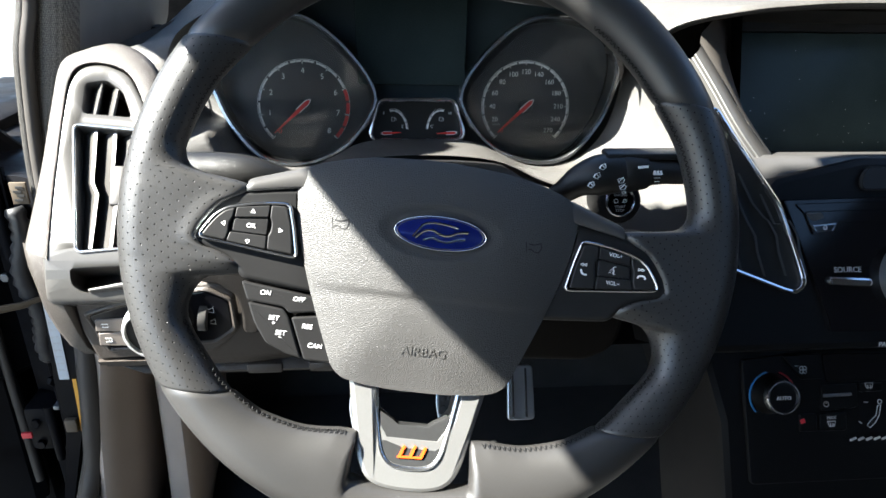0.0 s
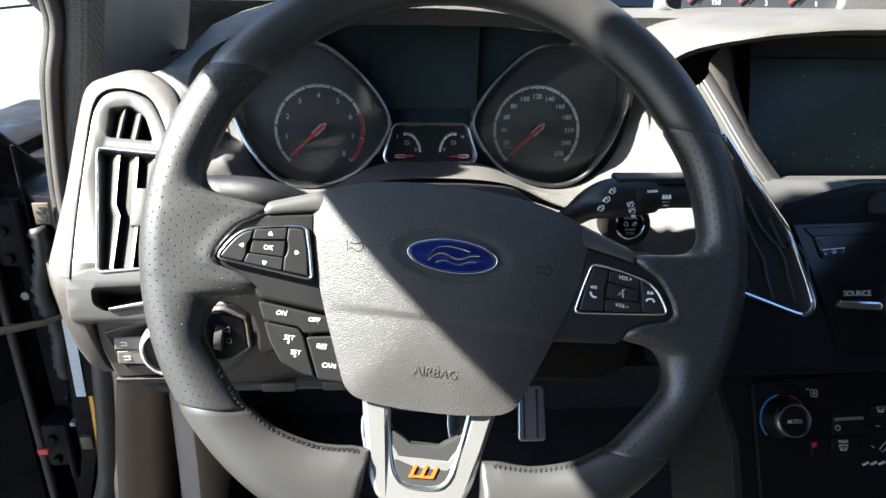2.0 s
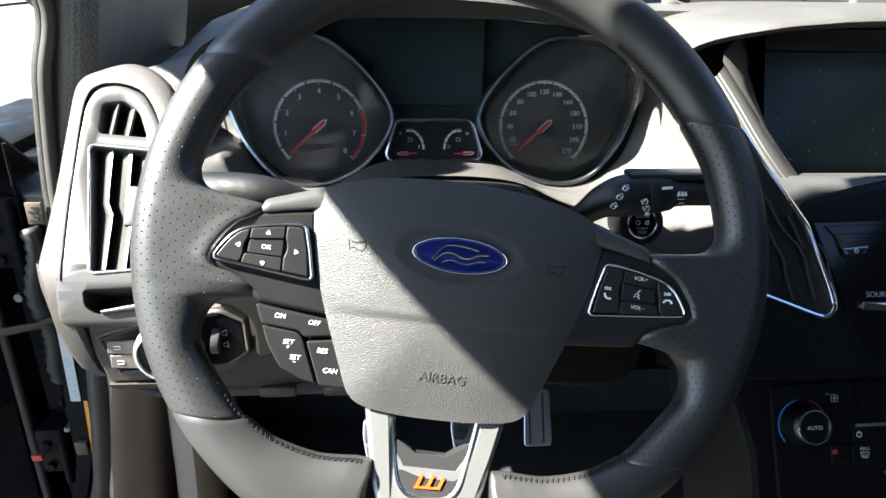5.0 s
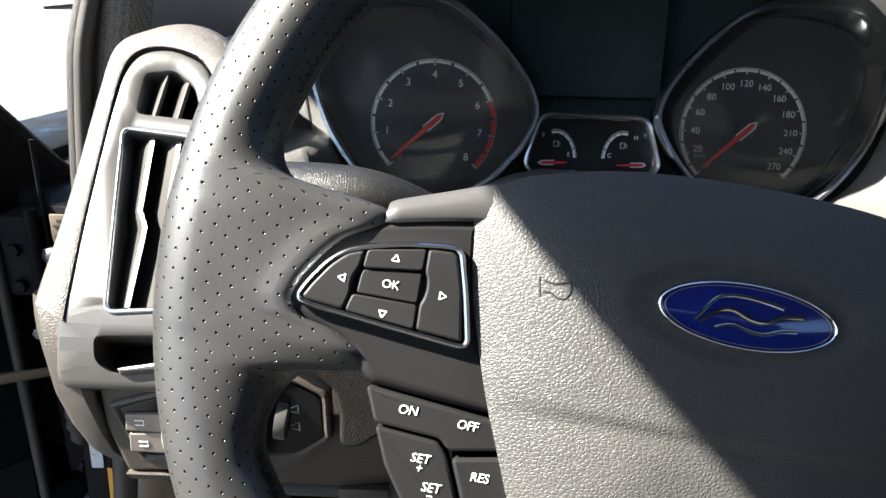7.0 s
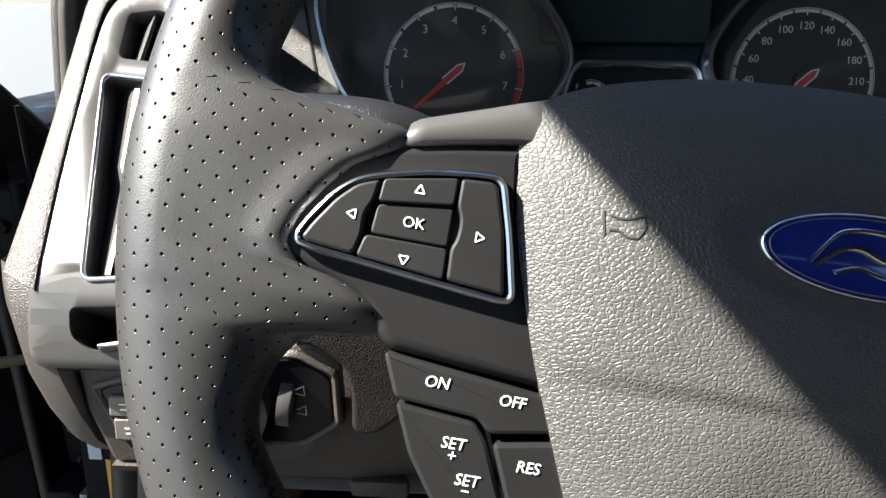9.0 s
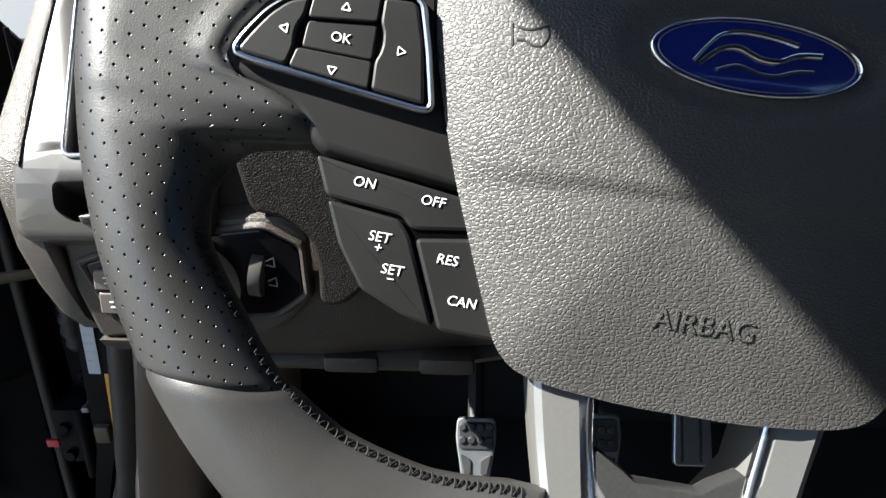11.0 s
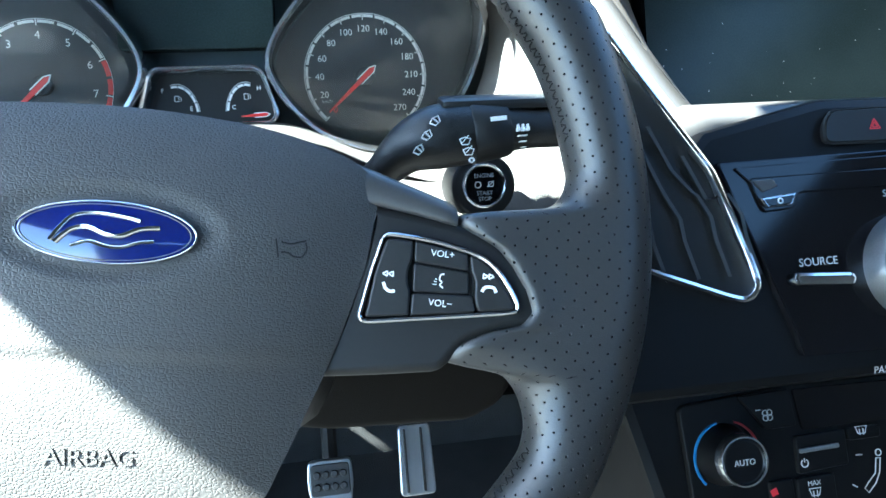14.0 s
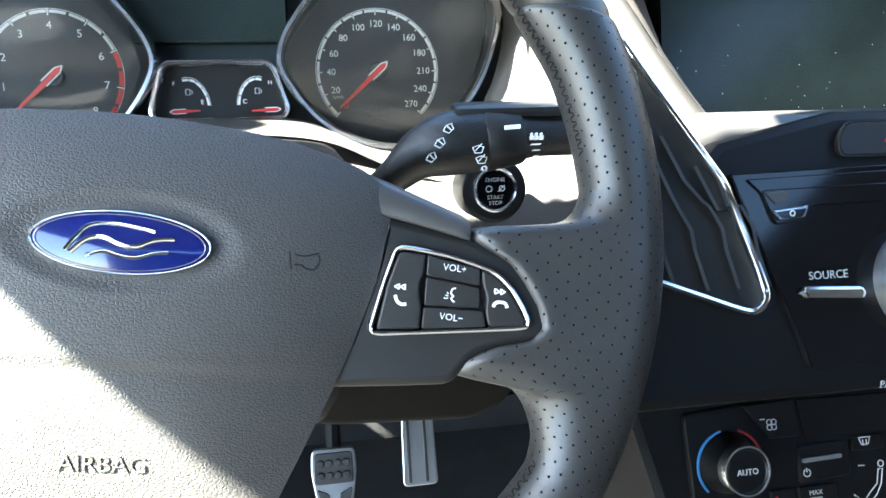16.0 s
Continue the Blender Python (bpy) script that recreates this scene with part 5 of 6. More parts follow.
part("key_face", slab(rounded([C(0.2850, 0.8276), C(0.3020, 0.8288), C(0.2995, 0.8250), C(0.2875, 0.8246)], 0.001), 0.0030, 0.0038, 0.0003), PIANO, eject)
bm = bmesh.new()
ox, oy = C(0.2935, 0.8266)
stroke(bm, disc(0.0013, 14, ox, oy) + disc(0.0013, 14, ox, oy)[:1], 0.0004, 0.0037, 0.0040)
part("key_symbol", bm, PRINT, eject, smooth=0)
part("source_key", slab(rounded([C(0.2970, 0.7942), C(0.3285, 0.7925), C(0.3305, 0.7895), C(0.3285, 0.7865), C(0.2970, 0.7885), C(0.2955, 0.791)], 0.0015), 0, 0.0042, 0.0018), CHROME, radio, "chrome source key")
words("lettering", "SOURCE", 0.0058, *C(0.3125, 0.7982), 0.0004, DIMPRINT, radio)
big = part("volume_knob", slab(disc(0.0260, 56, *C(0.3660, 0.7930)), 0.0, 0.012, 0.002), PIANO, radio, "large round knob with a chrome ring")
part("knob_ring", band(disc(0.0285, 56, *C(0.3660, 0.7930)), [(0, 0.0), (0.0004, 0.008), (0.0014, 0.0125), (0.003, 0.0125), (0.004, 0.010)]), METAL, big, "chrome ring")
words("lettering", "SO", 0.0052, *C(0.3580, 0.8270), 0.0004, DIMPRINT, radio)
words("lettering", "PASSENGER", 0.0052, *C(0.3480, 0.7475), 0.0004, DIMPRINT, radio, shear=0.2)

hazard = thing("hazard_switch", CEN, "dark hazard switch panel with a red triangle", "switch")
part("panel", slab(rounded([C(0.327, 0.8525), C(0.327, 0.8600), C(0.332, 0.8670), C(0.46, 0.8690), C(0.46, 0.8510)], 0.004), -0.004, 0.0004, 0.0004), PLATE, hazard, "satin dark switch panel")
part("outline", band(rounded([C(0.326, 0.8515), C(0.326, 0.8605), C(0.331, 0.8680), C(0.462, 0.8700), C(0.462, 0.8500)], 0.004), bead(0.0008, -0.0005, 0.0007)), DARK, hazard)
bm = bmesh.new()
ox, oy = C(0.3560, 0.8595)
for a in (90, 210, 330):
    p, q = radians(a), radians(a + 120)
    for r in (0.0036, 0.0018):
        stroke(bm, [(ox + r * math.cos(p), oy + r * math.sin(p)), (ox + r * math.cos(q), oy + r * math.sin(q))], 0.0006, 0.0004, 0.0006)
part("triangle", bm, REDPRINT, hazard, "red hazard triangle", smooth=0)

climate = thing("climate_panel", CLI, "black climate control panel with a round temperature knob", "control panel")
part("plate", slab(rounded([C(0.228, 0.741), C(0.287, 0.745), C(0.60, 0.742), C(0.60, 0.66), C(0.232, 0.66)], 0.004), -0.006, -0.001, 0.001), STACK, climate, "satin black panel")
part("display", slab(rounded([C(0.2890, 0.7430), C(0.60, 0.7385), C(0.60, 0.7250), C(0.2920, 0.7245)], 0.002), -0.002, 0.0, 0.0005), PIANO, climate, "dark unlit climate display")
part("fan_key", slab(rounded([C(0.2590, 0.7425), C(0.2870, 0.7435), C(0.2890, 0.7270), C(0.2720, 0.7270)], 0.0015), -0.002, 0.0010, 0.0006), STACK, climate, "fan speed key")
knob = part("temperature_knob", slab(disc(0.0108, 48, *C(0.2490, 0.7185)), -0.004, 0.016, 0.0015), STACK, climate, "round black knob with a chrome ring")
part("knob_skirt", band(disc(0.0138, 48, *C(0.2490, 0.7185)), [(-0.002, -0.003), (0.0004, 0.004), (0.0012, 0.010), (0.0016, 0.0125)]), STACK, knob)
part("knob_ring", band(disc(0.0124, 48, *C(0.2490, 0.7185)), [(0.0, 0.011), (0.0001, 0.0150), (0.0007, 0.0166), (0.0016, 0.0166), (0.0022, 0.0150)]), BRIGHT, knob, "chrome ring")
words("lettering", "AUTO", 0.0039, *C(0.2490, 0.7180), 0.0162, DIMPRINT, knob)
ox, oy = -0.0294, -0.0748
for a0, a1, m_ in ((103, 221, BLUEPRINT), (11, 73, REDPRINT)):
    bm = bmesh.new()
    sheet([[(ox + r * math.cos(radians(a0 + (a1 - a0) * s / 24)), oy + r * math.sin(radians(a0 + (a1 - a0) * s / 24)), z) for s in range(25)] for r, z in ((0.0168, -0.0014), (0.0169, 0.0), (0.0178, 0.0), (0.0179, -0.0014))], bm=bm)
    part("colour_arc", bm, m_, climate, "blue cold arc" if a0 > 100 else "red warm arc", smooth=0)
for name, pts in (("key", [(0.2870, 0.7225), (0.3150, 0.7230), (0.3150, 0.7075), (0.2865, 0.7060)]), ("key", [(0.3165, 0.7230), (0.3350, 0.7230), (0.3350, 0.7175), (0.3165, 0.7175)]), ("key", [(0.2700, 0.7045), (0.2830, 0.7045), (0.2830, 0.6930), (0.2700, 0.6930)]), ("key", [(0.2850, 0.7045), (0.3060, 0.7045), (0.3060, 0.6930), (0.2850, 0.6930)])):
    part(name, slab(rounded([C(*p) for p in pts], 0.0015), -0.003, 0.0010, 0.0007), STACK, climate, "black push key")
part("indicator_bar", slab(rounded([C(0.2880, 0.7170), C(0.3100, 0.7175), C(0.3100, 0.7155), C(0.2880, 0.7150)], 0.0008), 0.0005, 0.0022, 0.0006), SILVER, climate, "silver indicator bar")
def marked(name, lines, wide=0.0005):
    bm = bmesh.new()
    for pts in lines:
        stroke(bm, pts, wide, 0.001, 0.0013)
    part(name, bm, DIMPRINT, climate, "grey printed symbol", smooth=0)


ox, oy = C(0.2903, 0.7105)
marked("power_symbol", [[(ox + 0.0019 * math.cos(radians(120 + 30 * s)), oy + 0.0019 * math.sin(radians(120 + 30 * s))) for s in range(11)], [(ox, oy + 0.0004), (ox, oy + 0.0024)]])
ox, oy = C(0.2735, 0.7332)
fan = [disc(0.0014, 10, ox + 0.0017 * math.cos(k * 1.571 + 0.78), oy + 0.0017 * math.sin(k * 1.571 + 0.78)) for k in range(4)]
marked("fan_symbol", [d + d[:1] for d in fan], 0.0004)
marked("minus_symbol", [[(ox - 0.0062, oy + 0.003), (ox - 0.0035, oy + 0.003)]])
for x, z in ((0.3240, 0.7215), (0.2940, 0.6975)):
    ox, oy = C(x, z)
    marked("defrost_symbol", [[(ox - 0.0032, oy + 0.002), (ox + 0.0032, oy + 0.002), (ox + 0.0020, oy - 0.0015), (ox - 0.0020, oy - 0.0015), (ox - 0.0032, oy + 0.002)]] + [[(ox + dx, oy + 0.0008), (ox + dx, oy - 0.0022)] for dx in (-0.001, 0.001)], 0.00045)
ox, oy = C(0.3318, 0.7108)
d = disc(0.0016, 12, ox, oy)
marked("airflow_symbol", [d + d[:1], [C(*p) for p in ((0.3300, 0.7085), (0.3285, 0.7020), (0.3240, 0.6985), (0.3215, 0.6960), (0.3235, 0.6940), (0.3280, 0.6975), (0.3310, 0.7020), (0.3325, 0.7085), (0.3300, 0.7085))]])
for p, q in (((0.3190, 0.7110), (0.3225, 0.7108)), ((0.3150, 0.6985), (0.3175, 0.6970))):
    marked("arrow_symbol", [[C(*p), C(*q)]], 0.0006)
words("lettering", "MAX", 0.0034, *C(0.2940, 0.7015), 0.0012, DIMPRINT, climate)
bm = bmesh.new()
ox, oy = C(0.2720, 0.6995)
stroke(bm, [(ox - 0.0018, oy), (ox + 0.0016, oy + 0.0012)], 0.0032, 0.001, 0.0012)
part("seat_symbol", bm, REDPRINT, climate, "red seat heating symbol", smooth=0)
bm = bmesh.new()
for k in range(5):
    x = 0.309 + 0.0062 * k
    stroke(bm, [C(x, 0.6860), C(x + 0.0045, 0.6875)], 0.0012, -0.001, 0.0003)
part("script_bars", bm, DIMPRINT, climate, "row of small silver bars", smooth=0)

# screen and its hood
SCR = basis((0.291, 0.2365, 0.9452), (1, 0, 0), (0, 0.330, 0.944), (0, -0.944, 0.330))
screen = thing("touch_screen", SCR, "large dark dusty touch screen, switched off", "screen")
part("glass", slab(rounded([(0, 0.0), (0.24, 0.0), (0.24, -0.115), (0, -0.115)], 0.002), -0.006, 0.0, 0.0006), SCREEN, screen, "dark dusty glass", smooth=20)
bm = bmesh.new()
for i in range(34):
    x, y, r = random.uniform(0.005, 0.22), -0.100 + 0.09 * random.random() ** 2, random.uniform(0.00015, 0.0005)
    slab([(x + r * math.cos(a), y + r * random.uniform(0.6, 2.0) * math.sin(a)) for a in (0.3, 1.3, 2.6, 3.8, 5.2)], 0, 0.0002, 0.00005, bm)
tagged(part("dust", bm, DIMPRINT, screen, "pale dust specks"), kind="stuff")
part("screen_frame", sheet([[(-0.012, -0.125, 0.030), (-0.008, -0.122, 0.003), (-0.001, -0.118, 0.001), (-0.001, -0.118, -0.004)], [(-0.012, 0.0, 0.030), (-0.008, 0.0, 0.003), (-0.001, 0.0, 0.001), (-0.001, 0.0, -0.004)], [(-0.012, 0.012, 0.030), (-0.008, 0.008, 0.003), (-0.001, 0.001, 0.001), (-0.001, 0.001, -0.004)], [(0.26, 0.012, 0.030), (0.26, 0.008, 0.003), (0.26, 0.001, 0.001), (0.26, 0.001, -0.004)]]), PLATE, screen, "dark frame round the glass", smooth=20)
part("screen_ledge", sheet([[(x, y, z) for x in (0.20, 0.26, 0.33, 0.45, 0.62)] for y, z in ((0.190, 0.846), (0.125, 0.862), (0.098, 0.8715), (0.088, 0.8705), (0.082, 0.862), (0.074, 0.850))]), GREY, dash, "smooth satin ledge below the screen", smooth=60)
back = [SCR @ Vector((-0.010, v, 0.001)) for v in (0.030, 0.004, -0.022, -0.048, -0.072, -0.100)]
front = [Vector((x + 0.020, y + 0.030, z + 0.010)) for x, y, z in strip] + [Vector((0.300, 0.100, 0.840))]
part("recess_side", sheet([[a, a.lerp(b, 0.10) + Vector((0, 0.004, 0.003)), a.lerp(b, 0.5), b, b + Vector((0.0, 0.05, 0))] for a, b in zip(front, back)]), TRIM, dash, "side wall of the screen recess", smooth=60)
part("recess_back", sheet([[(0.19, 0.30, z), (0.30, 0.30, z), (0.62, 0.30, z)] for z in (0.83, 0.90, 0.975)]), HARD, dash, "dark back of the screen recess")
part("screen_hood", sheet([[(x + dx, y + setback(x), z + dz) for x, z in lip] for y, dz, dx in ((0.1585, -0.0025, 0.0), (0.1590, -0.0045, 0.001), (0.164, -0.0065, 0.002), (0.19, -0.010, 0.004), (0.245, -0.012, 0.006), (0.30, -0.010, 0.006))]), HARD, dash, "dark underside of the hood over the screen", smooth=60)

# gauge pod on top of the dashboard
POD = basis((0.378, 0.42, 0.997), (1, 0, 0), (0, 0.35, 0.937), (0, -0.937, 0.35))
pod = thing("gauge_pod", POD, "pod of three black gauges with red needles on the dash", "gauge pod")
PODL = rounded([(-0.105, -0.020), (-0.100, 0.022), (-0.085, 0.030), (0.085, 0.030), (0.100, 0.022), (0.105, -0.014), (0.095, -0.026), (-0.095, -0.024)], 0.008)
part("face", slab(PODL, -0.01, 0.0, 0.0005), DIAL, pod)
part("bezel", band(inset(ccw(PODL), -0.004), [(0, -0.02), (0, 0.008), (0.001, 0.012), (0.003, 0.012), (0.004, 0.0)]), SILVER, pod, "silver bezel")
for i, (cx, text) in enumerate(((-0.060, "150"), (0.0, "2"), (0.060, "5"))):
    bm = bmesh.new()
    for k in range(6):
        b = [radians(200 - 220 * (k + s) / 6) for s in (0.08, 0.5, 0.92)]
        stroke(bm, [(cx + 0.021 * math.cos(q), 0.021 * math.sin(q)) for q in b], 0.0014, 0, 0.0003)
    part("graduations", bm, DIMPRINT, pod, smooth=0)
    words("numeral", text, 0.0075, cx + 0.018, -0.013, 0.0003, DIMPRINT, pod)
    if i:
        words("numeral", "bar", 0.006, cx + 0.004, -0.004, 0.0003, DIMPRINT, pod)
    needle(pod, cx - 0.004, -0.002, radians(222), 0.016, 0.002, 0.0026)

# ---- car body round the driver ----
# unseen blocker: its notched front edge sets where sun and shadow fall
roof = tagged(part("roof", slab([(-0.520, -1.3), (0.75, -1.3), (0.75, -0.022), (-0.165, -0.022), (-0.177, -0.045), (-0.26, -0.045), (-0.28, -0.060), (-0.355, -0.060), (-0.375, -0.006), (-0.520, -0.006)], 1.40, 1.338, 0.0002, base=True), SHADE, None, "unseen dark roof slab, notched to shape the sunlight"), category="roof", kind="structure")
tagged(part("car_floor", box(bmesh.new(), -0.45, 0.75, -1.3, 0.75, 0.24, 0.27, 0.0), CARPET, None, "dark carpeted car floor"), category="floor", kind="structure")
tagged(part("bulkhead", box(bmesh.new(), -0.45, 0.75, 0.62, 0.65, 0.27, 0.90, 0.0), CARPET, None, "dark carpeted bulkhead"), category="wall", kind="structure")
# two plain walls out of view, added to hold back sky light
tagged(part("far_side", box(bmesh.new(), 0.74, 0.78, -1.3, 0.9, 0.27, 1.16, 0.0), HARD, None, "unseen dark wall closing the far side"), category="wall", kind="structure")
tagged(part("rear_wall", box(bmesh.new(), -0.52, 0.78, -1.34, -1.30, 0.27, 1.32, 0.0), HARD, None, "unseen dark wall closing the rear"), category="wall", kind="structure")
tagged(part("ground", box(bmesh.new(), -300, 300, -300, 300, -0.1, 0.0, 0.0), ASPHALT, None, "grey asphalt ground"), category="ground", kind="structure")
tagged(part("a_pillar", tube([(-0.56, 0.88, 0.915), (-0.545, 0.45, 1.145), (-0.53, 0.05, 1.36)], 0.046, 14), PAINT, None, "black painted windscreen pillar"), category="pillar", kind="structure")
w = tagged(part("windscreen", sheet([[(-0.57, 0.80, 0.96), (0.0, 0.86, 0.96), (0.70, 0.80, 0.96)], [(-0.52, -0.004, 1.37), (0.0, -0.004, 1.385), (0.66, -0.004, 1.37)]]), WINDOW, None, "clear windscreen"), category="window", kind="structure")
w.visible_shadow = False

bonnet = [[(x, y, z - 0.05 * (x / 0.75) ** 2) for x in (-0.72, -0.5, -0.25, 0.0, 0.25, 0.5, 0.72)] for y, z in ((0.86, 0.985), (1.1, 0.985), (1.4, 0.955), (1.65, 0.90), (1.78, 0.80), (1.80, 0.60))]
tagged(part("bonnet", sheet(bonnet, 0.004), PAINT, None, "black painted bonnet beyond the windscreen", smooth=60), category="bonnet", kind="structure")

# pedals
for name, x, y, z, wd, ht, label in (("accelerator_pedal", 0.1375, 0.316, 0.491, 0.036, 0.070, "long ribbed metal accelerator pedal"),
                                     ("clutch_pedal", -0.0620, 0.312, 0.463, 0.039, 0.058, "metal clutch pedal with black rubber studs"),
                                     ("brake_pedal", 0.0515, 0.312, 0.464, 0.046, 0.069, "metal brake pedal with black rubber studs")):
    pedal = thing(name, pose(x, y, z, 62, 0, 0), label, "pedal", "pedals")
    long = name == "accelerator_pedal"
    outline = [(-wd / 2, -ht / 2), (wd / 2, -ht / 2), (wd / 2 * 0.9, ht / 2), (-wd / 2 * 0.9, ht / 2)] if long else [(-wd * 0.34, -ht / 2), (wd * 0.34, -ht / 2), (wd / 2, ht * 0.18), (wd * 0.47, ht / 2), (-wd * 0.47, ht / 2), (-wd / 2, ht * 0.18)]
    part("plate", slab(rounded(outline, 0.006), -0.006, 0.0, 0.0015), METAL, pedal, "brushed metal plate")
    part("arm", tube([(0, 0, -0.006), (0, 0.03, -0.03), (0, 0.30, -0.12)], 0.008, 8), DARK, pedal, "dark pedal arm")
    if long:
        for dx in (-0.0105, 0.0065):
            part("rib", box(bmesh.new(), dx - 0.0012, dx + 0.0014, -ht / 2 + 0.004, ht / 2 - 0.004, 0, 0.002, 0.0006), DARK, pedal, "dark rubber rib")
    else:
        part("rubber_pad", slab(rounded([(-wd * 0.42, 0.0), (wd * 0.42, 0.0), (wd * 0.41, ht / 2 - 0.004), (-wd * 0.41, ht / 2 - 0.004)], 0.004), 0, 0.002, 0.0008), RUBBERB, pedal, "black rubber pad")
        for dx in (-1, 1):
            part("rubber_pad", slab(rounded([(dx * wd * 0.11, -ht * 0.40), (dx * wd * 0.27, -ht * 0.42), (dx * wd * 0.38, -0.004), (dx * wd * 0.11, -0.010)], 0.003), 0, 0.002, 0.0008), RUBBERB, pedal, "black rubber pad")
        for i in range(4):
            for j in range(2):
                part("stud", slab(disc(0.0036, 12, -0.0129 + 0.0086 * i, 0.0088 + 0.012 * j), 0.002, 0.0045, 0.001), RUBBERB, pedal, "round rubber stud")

# ---- door opening on the driver's side ----
seal = thing("door_seal", Matrix.Identity(4), "grey rubber door seal round the door opening", "seal")
line = flowing([(-0.470, 0.16, 1.28), (-0.385, 0.27, 1.08), (-0.3510, 0.30, 0.982), (-0.3660, 0.30, 0.906), (-0.3785, 0.30, 0.802), (-0.3760, 0.295, 0.740), (-0.3680, 0.29, 0.680), (-0.3660, 0.285, 0.620), (-0.3700, 0.28, 0.560), (-0.3790, 0.28, 0.490), (-0.3950, 0.28, 0.415), (-0.415, 0.20, 0.345), (-0.42, -0.30, 0.33)], 6, False)
part("inner_lobe", tube([(x + 0.0035, y - 0.004, z) for x, y, z in line], [0.0062 + 0.0048 * smoothstep(0.70, 0.62, p[2]) for p in line], 10), RUBBER, seal, "pale grey inner lobe", smooth=70)
part("outer_lobe", tube([(x - 0.0065, y + 0.004, z) for x, y, z in line], 0.0058, 10), HARD, seal, "dark brown outer lobe", smooth=70)
rows = []
for x0, x1, z, dy in ((-0.440, -0.410, 1.24, -0.10), (-0.372, -0.340, 1.06, -0.03), (-0.3410, -0.3120, 0.983, 0.0), (-0.3560, -0.3270, 0.906, 0.0), (-0.3680, -0.3450, 0.855, 0.0), (-0.3740, -0.3600, 0.802, 0.0), (-0.3740, -0.3500, 0.720, 0.0)):
    rows.append([(x0 - 0.014, 0.312 + dy, z), (x0 + 0.006, 0.300 + dy, z), ((x0 + x1) / 2, 0.299 + dy, z), (x1 - 0.004, 0.302 + dy, z), (x1, 0.310 + dy, z), (x1 + 0.002, 0.322 + dy, z)])
tagged(part("pillar_trim", sheet(rows), CLOTH, None, "grey woven pillar trim beside the door seal", smooth=60), category="trim", kind="structure")
rows = []
for a, b, c, d, z in ((-0.440, -0.44, -0.45, -0.46, 1.24), (-0.352, -0.352, -0.360, -0.380, 1.06), (-0.316, -0.326, -0.329, -0.345, 0.980), (-0.330, -0.340, -0.345, -0.36, 0.904), (-0.345, -0.350, -0.37, -0.39, 0.83)):
    rows.append([(a, 0.316, z), ((a + b) / 2 + 0.004, 0.345, z), (b, 0.40, z), ((b + c) / 2 - 0.002, 0.48, z), (c, 0.60, z), (d, 0.74, z)])
tagged(part("pillar_lining", sheet(rows), TRIM, None, "grey smooth windscreen pillar lining", smooth=60), category="trim", kind="structure")

BELT = 1.072
jamb = thing("door_jamb", Matrix.Identity(4), "black painted door jamb with hinge, strap and wiring boot", "door jamb", kind="structure")
part("post", stack(bmesh.new(), [[(x, y, z) for x, y in ((-0.382, 0.300), (-0.392, 0.312), (-0.425, 0.325), (-0.440, 0.352), (-0.480, 0.37), (-0.52, 0.44), (-0.52, 0.70), (-0.385, 0.70))] for z in (0.26, 0.50, 0.70, 0.76, 0.785)]), PAINT, jamb, "black painted post", smooth=30)
part("outer_skin", box(bmesh.new(), -0.66, -0.515, 0.40, 0.80, 0.15, 0.80, 0.01), PAINT, jamb, "black painted outer skin")
part("flange", sheet([[(a - 0.002, 0.312, z), (a, 0.2920, z), (b, 0.2920, z), (b + 0.001, 0.312, z)] for z, a, b in ((0.7231, -0.3972, -0.3717), (0.6489, -0.4036, -0.3733), (0.5512, -0.4131, -0.3866), (0.4685, -0.4163, -0.3988), (0.3836, -0.4354, -0.4226), (0.2987, -0.4545, -0.4439))]), PAINT, jamb, "black painted flange beside the seal", smooth=30)
for z0, z1, x0, x1 in ((0.70, 0.775, -0.475, -0.435), (0.42, 0.485, -0.480, -0.440)):
    part("hinge", box(bmesh.new(), x0, x1, 0.325, 0.40, z0, z1, 0.006), PAINT, jamb, "black painted hinge")
    part("hinge_pin", tube([(x1 - 0.004, 0.32, z0 - 0.008), (x1 - 0.004, 0.32, z1 + 0.008)], 0.006, 12), PAINT, jamb, "black hinge pin")
    for dz in (0.012, 0.045):
        part("hinge_bolt", turned(slab(disc(0.006, 6), 0, 0.005, 0.001), pose((x0 + x1) / 2 - 0.006, 0.325, z0 + dz, 90, 0, 0)), PAINT, jamb, "painted hexagon bolt")
boot = [(-0.416 + 0.004 * math.sin(i * 0.4), 0.308 - 0.01 * math.sin(i / 30 * 3.14), 0.755 - 0.0062 * i) for i in range(31)]
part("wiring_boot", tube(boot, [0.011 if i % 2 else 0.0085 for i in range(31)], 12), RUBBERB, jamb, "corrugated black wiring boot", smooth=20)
for k, (x, y, z) in enumerate(((-0.455, 0.33, 0.665), (-0.402, 0.30, 0.655), (-0.404, 0.30, 0.545), (-0.430, 0.32, 0.600), (-0.395, 0.30, 0.520), (-0.432, 0.32, 0.530))):
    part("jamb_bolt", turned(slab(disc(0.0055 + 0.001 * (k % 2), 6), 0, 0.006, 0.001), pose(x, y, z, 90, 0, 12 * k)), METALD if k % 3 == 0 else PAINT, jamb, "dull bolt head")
part("seam", tube([(-0.4300, 0.325, 0.84), (-0.4315, 0.325, 0.66), (-0.4330, 0.325, 0.44)], 0.0022, 6), PAINT, jamb, "raised body seam")
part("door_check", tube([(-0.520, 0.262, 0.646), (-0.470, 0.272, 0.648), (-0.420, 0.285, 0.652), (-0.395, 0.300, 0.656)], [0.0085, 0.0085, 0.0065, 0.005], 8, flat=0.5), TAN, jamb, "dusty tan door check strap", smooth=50)
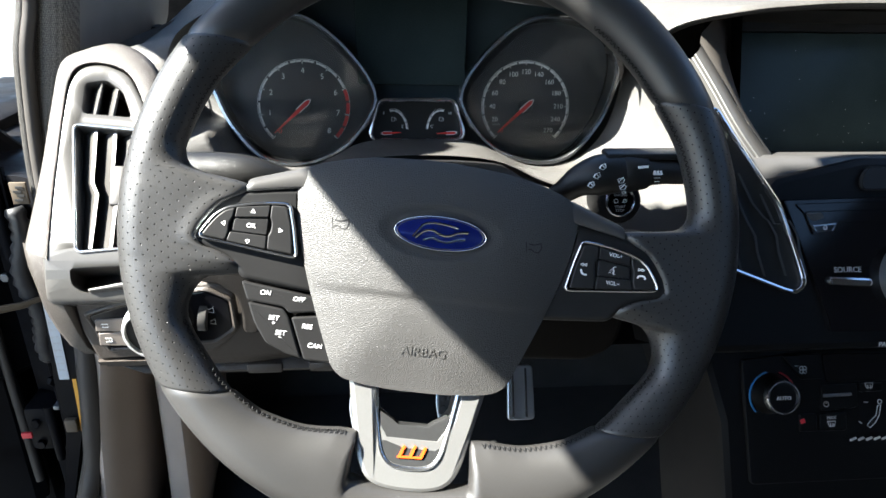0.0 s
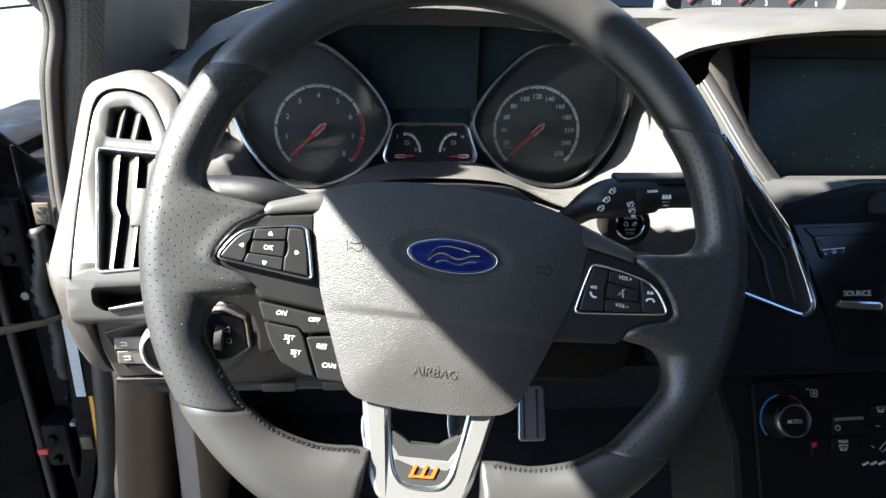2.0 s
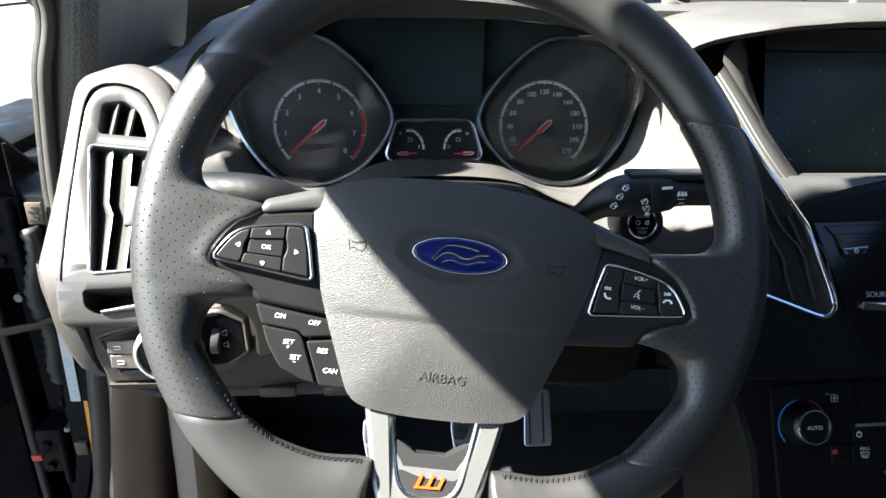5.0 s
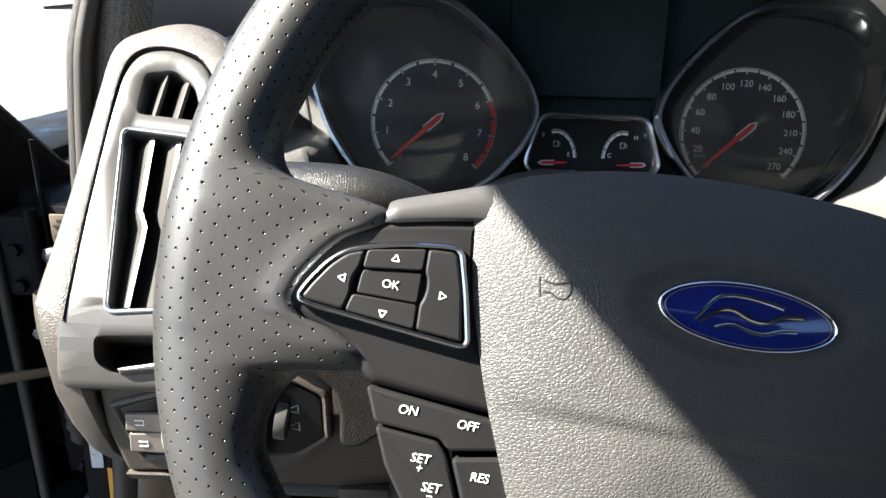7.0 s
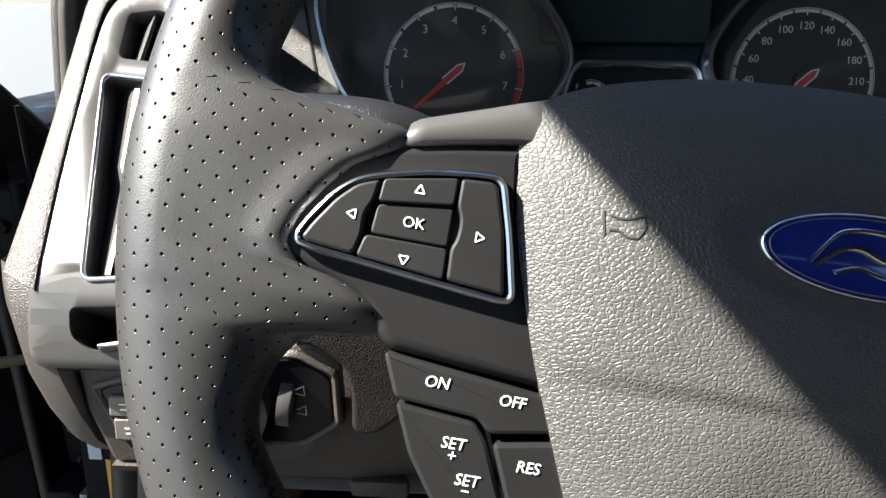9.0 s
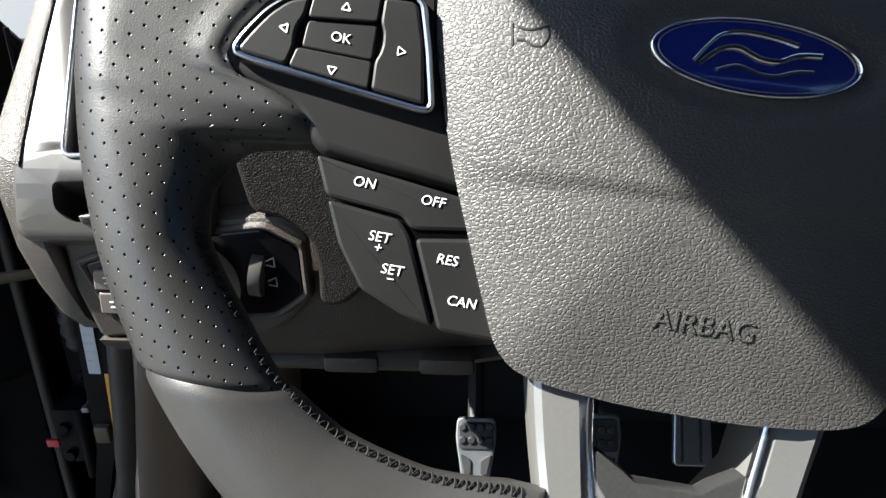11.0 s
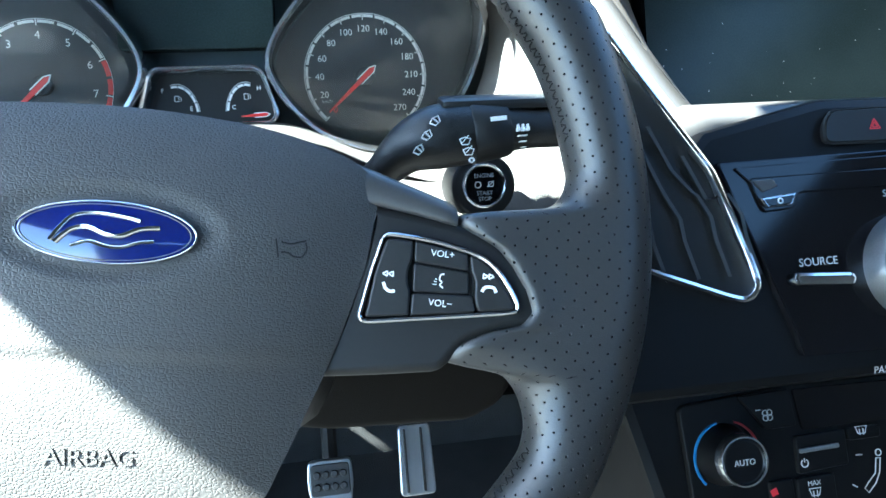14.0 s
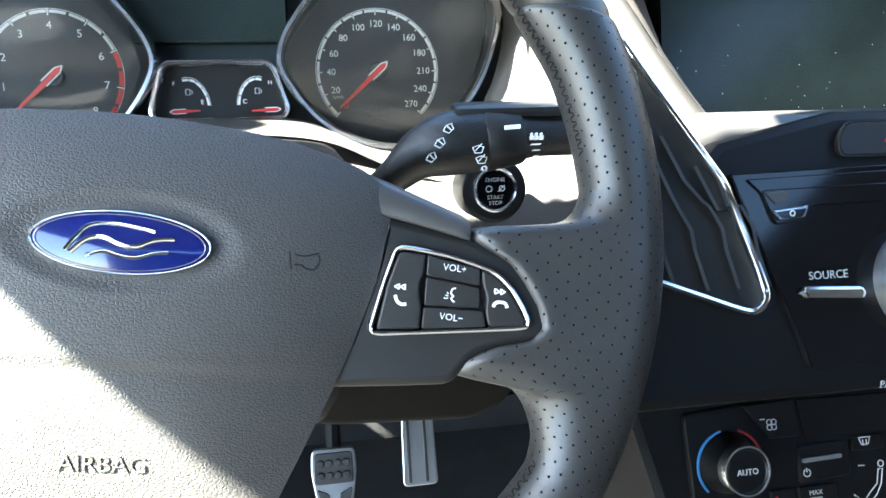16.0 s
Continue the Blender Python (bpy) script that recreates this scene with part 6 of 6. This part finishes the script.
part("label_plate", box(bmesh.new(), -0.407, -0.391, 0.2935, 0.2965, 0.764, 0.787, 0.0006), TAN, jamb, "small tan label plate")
bm = bmesh.new()
for i in range(4):
    box(bm, -0.404 + 0.003 * (i % 2), -0.396 + 0.002 * (i % 2), 0.2927, 0.2933, 0.7675 + 0.0045 * i, 0.7698 + 0.0045 * i)
part("label_bars", bm, DARK, jamb, smooth=0)
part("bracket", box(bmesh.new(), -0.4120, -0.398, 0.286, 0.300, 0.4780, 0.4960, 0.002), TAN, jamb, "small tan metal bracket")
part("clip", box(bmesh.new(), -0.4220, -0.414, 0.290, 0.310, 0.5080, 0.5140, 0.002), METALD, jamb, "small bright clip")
part("red_reflector", slab([(0, 0), (0.012, 0), (0.012, 0.008), (0, 0.008)], 0, 0.003, 0.0005), REDPRINT, jamb, "small red reflector").matrix_local = pose(-0.482, 0.318, 0.448, 90, 0, 0)
sticker = part("sticker", slab(rounded([(0, 0), (0.0110, 0.0), (0.0150, 0.102), (0.0035, 0.102)], 0.001), 0, 0.0005, 0.0001), PAPER, jamb, "white printed sticker on the jamb flange")
sticker.matrix_local = pose(-0.4060, 0.2910, 0.551, 90, 0, 0)
bm = bmesh.new()
for i in range(9):
    y = 0.012 + 0.0088 * i
    for k in range(2):
        x = 0.002 + 0.0045 * k + 0.0005 * i * 0.7
        box(bm, x, x + 0.0015 + 0.002 * random.random(), y, y + 0.0022, 0.0005, 0.0008)
part("print_bars", bm, DIMPRINT, sticker, smooth=0)
part("tape", sheet([[(x, 0.2908, z), (x + 0.0045, 0.2904, z)] for x, z in ((-0.3924, 0.5512), (-0.3945, 0.5109), (-0.3972, 0.4738), (-0.3998, 0.4473))]), YELLOW, jamb, "yellow tape strip")

# plain black wedge, added to fill the dark diagonal outline by the door's edge
wedge_body = thing("pillar_wedge", pose(-0.505, 0.42, 0.0, 0, 0, 48), "black wedge added outside the windscreen pillar", "door mirror")
part("housing", turned(slab(rounded([(0.10, 0.5), (0.10, 0.72), (0.03, 0.80), (-0.02, 0.865), (-0.06, 0.90), (-0.16, 0.955), (-0.26, 0.96), (-0.30, 0.90), (-0.30, 0.5)], 0.01), 0.0, 0.07, 0.01), pose(0, 0.035, 0, 90, 0, 0)), PAINT, wedge_body, "black painted wedge")

door = thing("car_door", pose(-0.535, 0.40, 0.0, 0, 0, 24), "black painted driver's door, standing wide open", "car door")
part("shell", stack(bmesh.new(), [[(x, y + b, z) for x, y in ((0.0, -0.045), (0.015, -0.035), (0.015, 0.045), (0.0, 0.055), (-1.1, 0.055), (-1.1, -0.045))] for z, b in ((0.30, 0.0), (0.50, 0.02), (0.80, 0.015), (1.00, 0.0), (BELT, 0.0))], base=True), PAINT, door, "black door shell", smooth=30)
part("door_seal", tube([(0.012, -0.047, z) for z in (0.34, 0.50, 0.70, 0.90, 1.04)], 0.006, 10), RUBBER, door, "dark rubber door seal", smooth=70)
part("inner_lining", box(bmesh.new(), -1.05, -0.06, -0.062, -0.044, 0.36, BELT - 0.02, 0.006), PLATE, door, "dark inner door lining")
tagged(part("kick_panel", sheet([[(x + dx, y, z) for x, y in ((-0.362, 0.292), (-0.358, 0.278), (-0.348, 0.272), (-0.338, 0.278), (-0.334, 0.292), (-0.322, 0.310), (-0.318, 0.36), (-0.334, 0.62))] for z, dx in ((0.26, -0.045), (0.42, -0.026), (0.50, -0.016), (0.58, -0.001), (0.70, 0.004))]), KICK, None, "brown-grey kick panel beside the footwell", smooth=50), category="panel", kind="structure")
tagged(part("side_bolster", sheet([[(x + dx, y, z) for x, y in ((-0.318, 0.36), (-0.312, 0.318), (-0.306, 0.312), (-0.286, 0.312), (-0.280, 0.320), (-0.276, 0.36), (-0.30, 0.60))] for z, dx in ((0.26, -0.012), (0.42, -0.004), (0.535, 0.0), (0.548, 0.001), (0.552, 0.002))]), KICK, None, "grey-brown trim panel beside the footrest", smooth=50), category="panel", kind="structure")
tagged(part("sill", box(bmesh.new(), -0.50, -0.38, -1.3, 0.30, 0.22, 0.33, 0.01), PAINT, None, "black painted door sill"), category="sill", kind="structure")
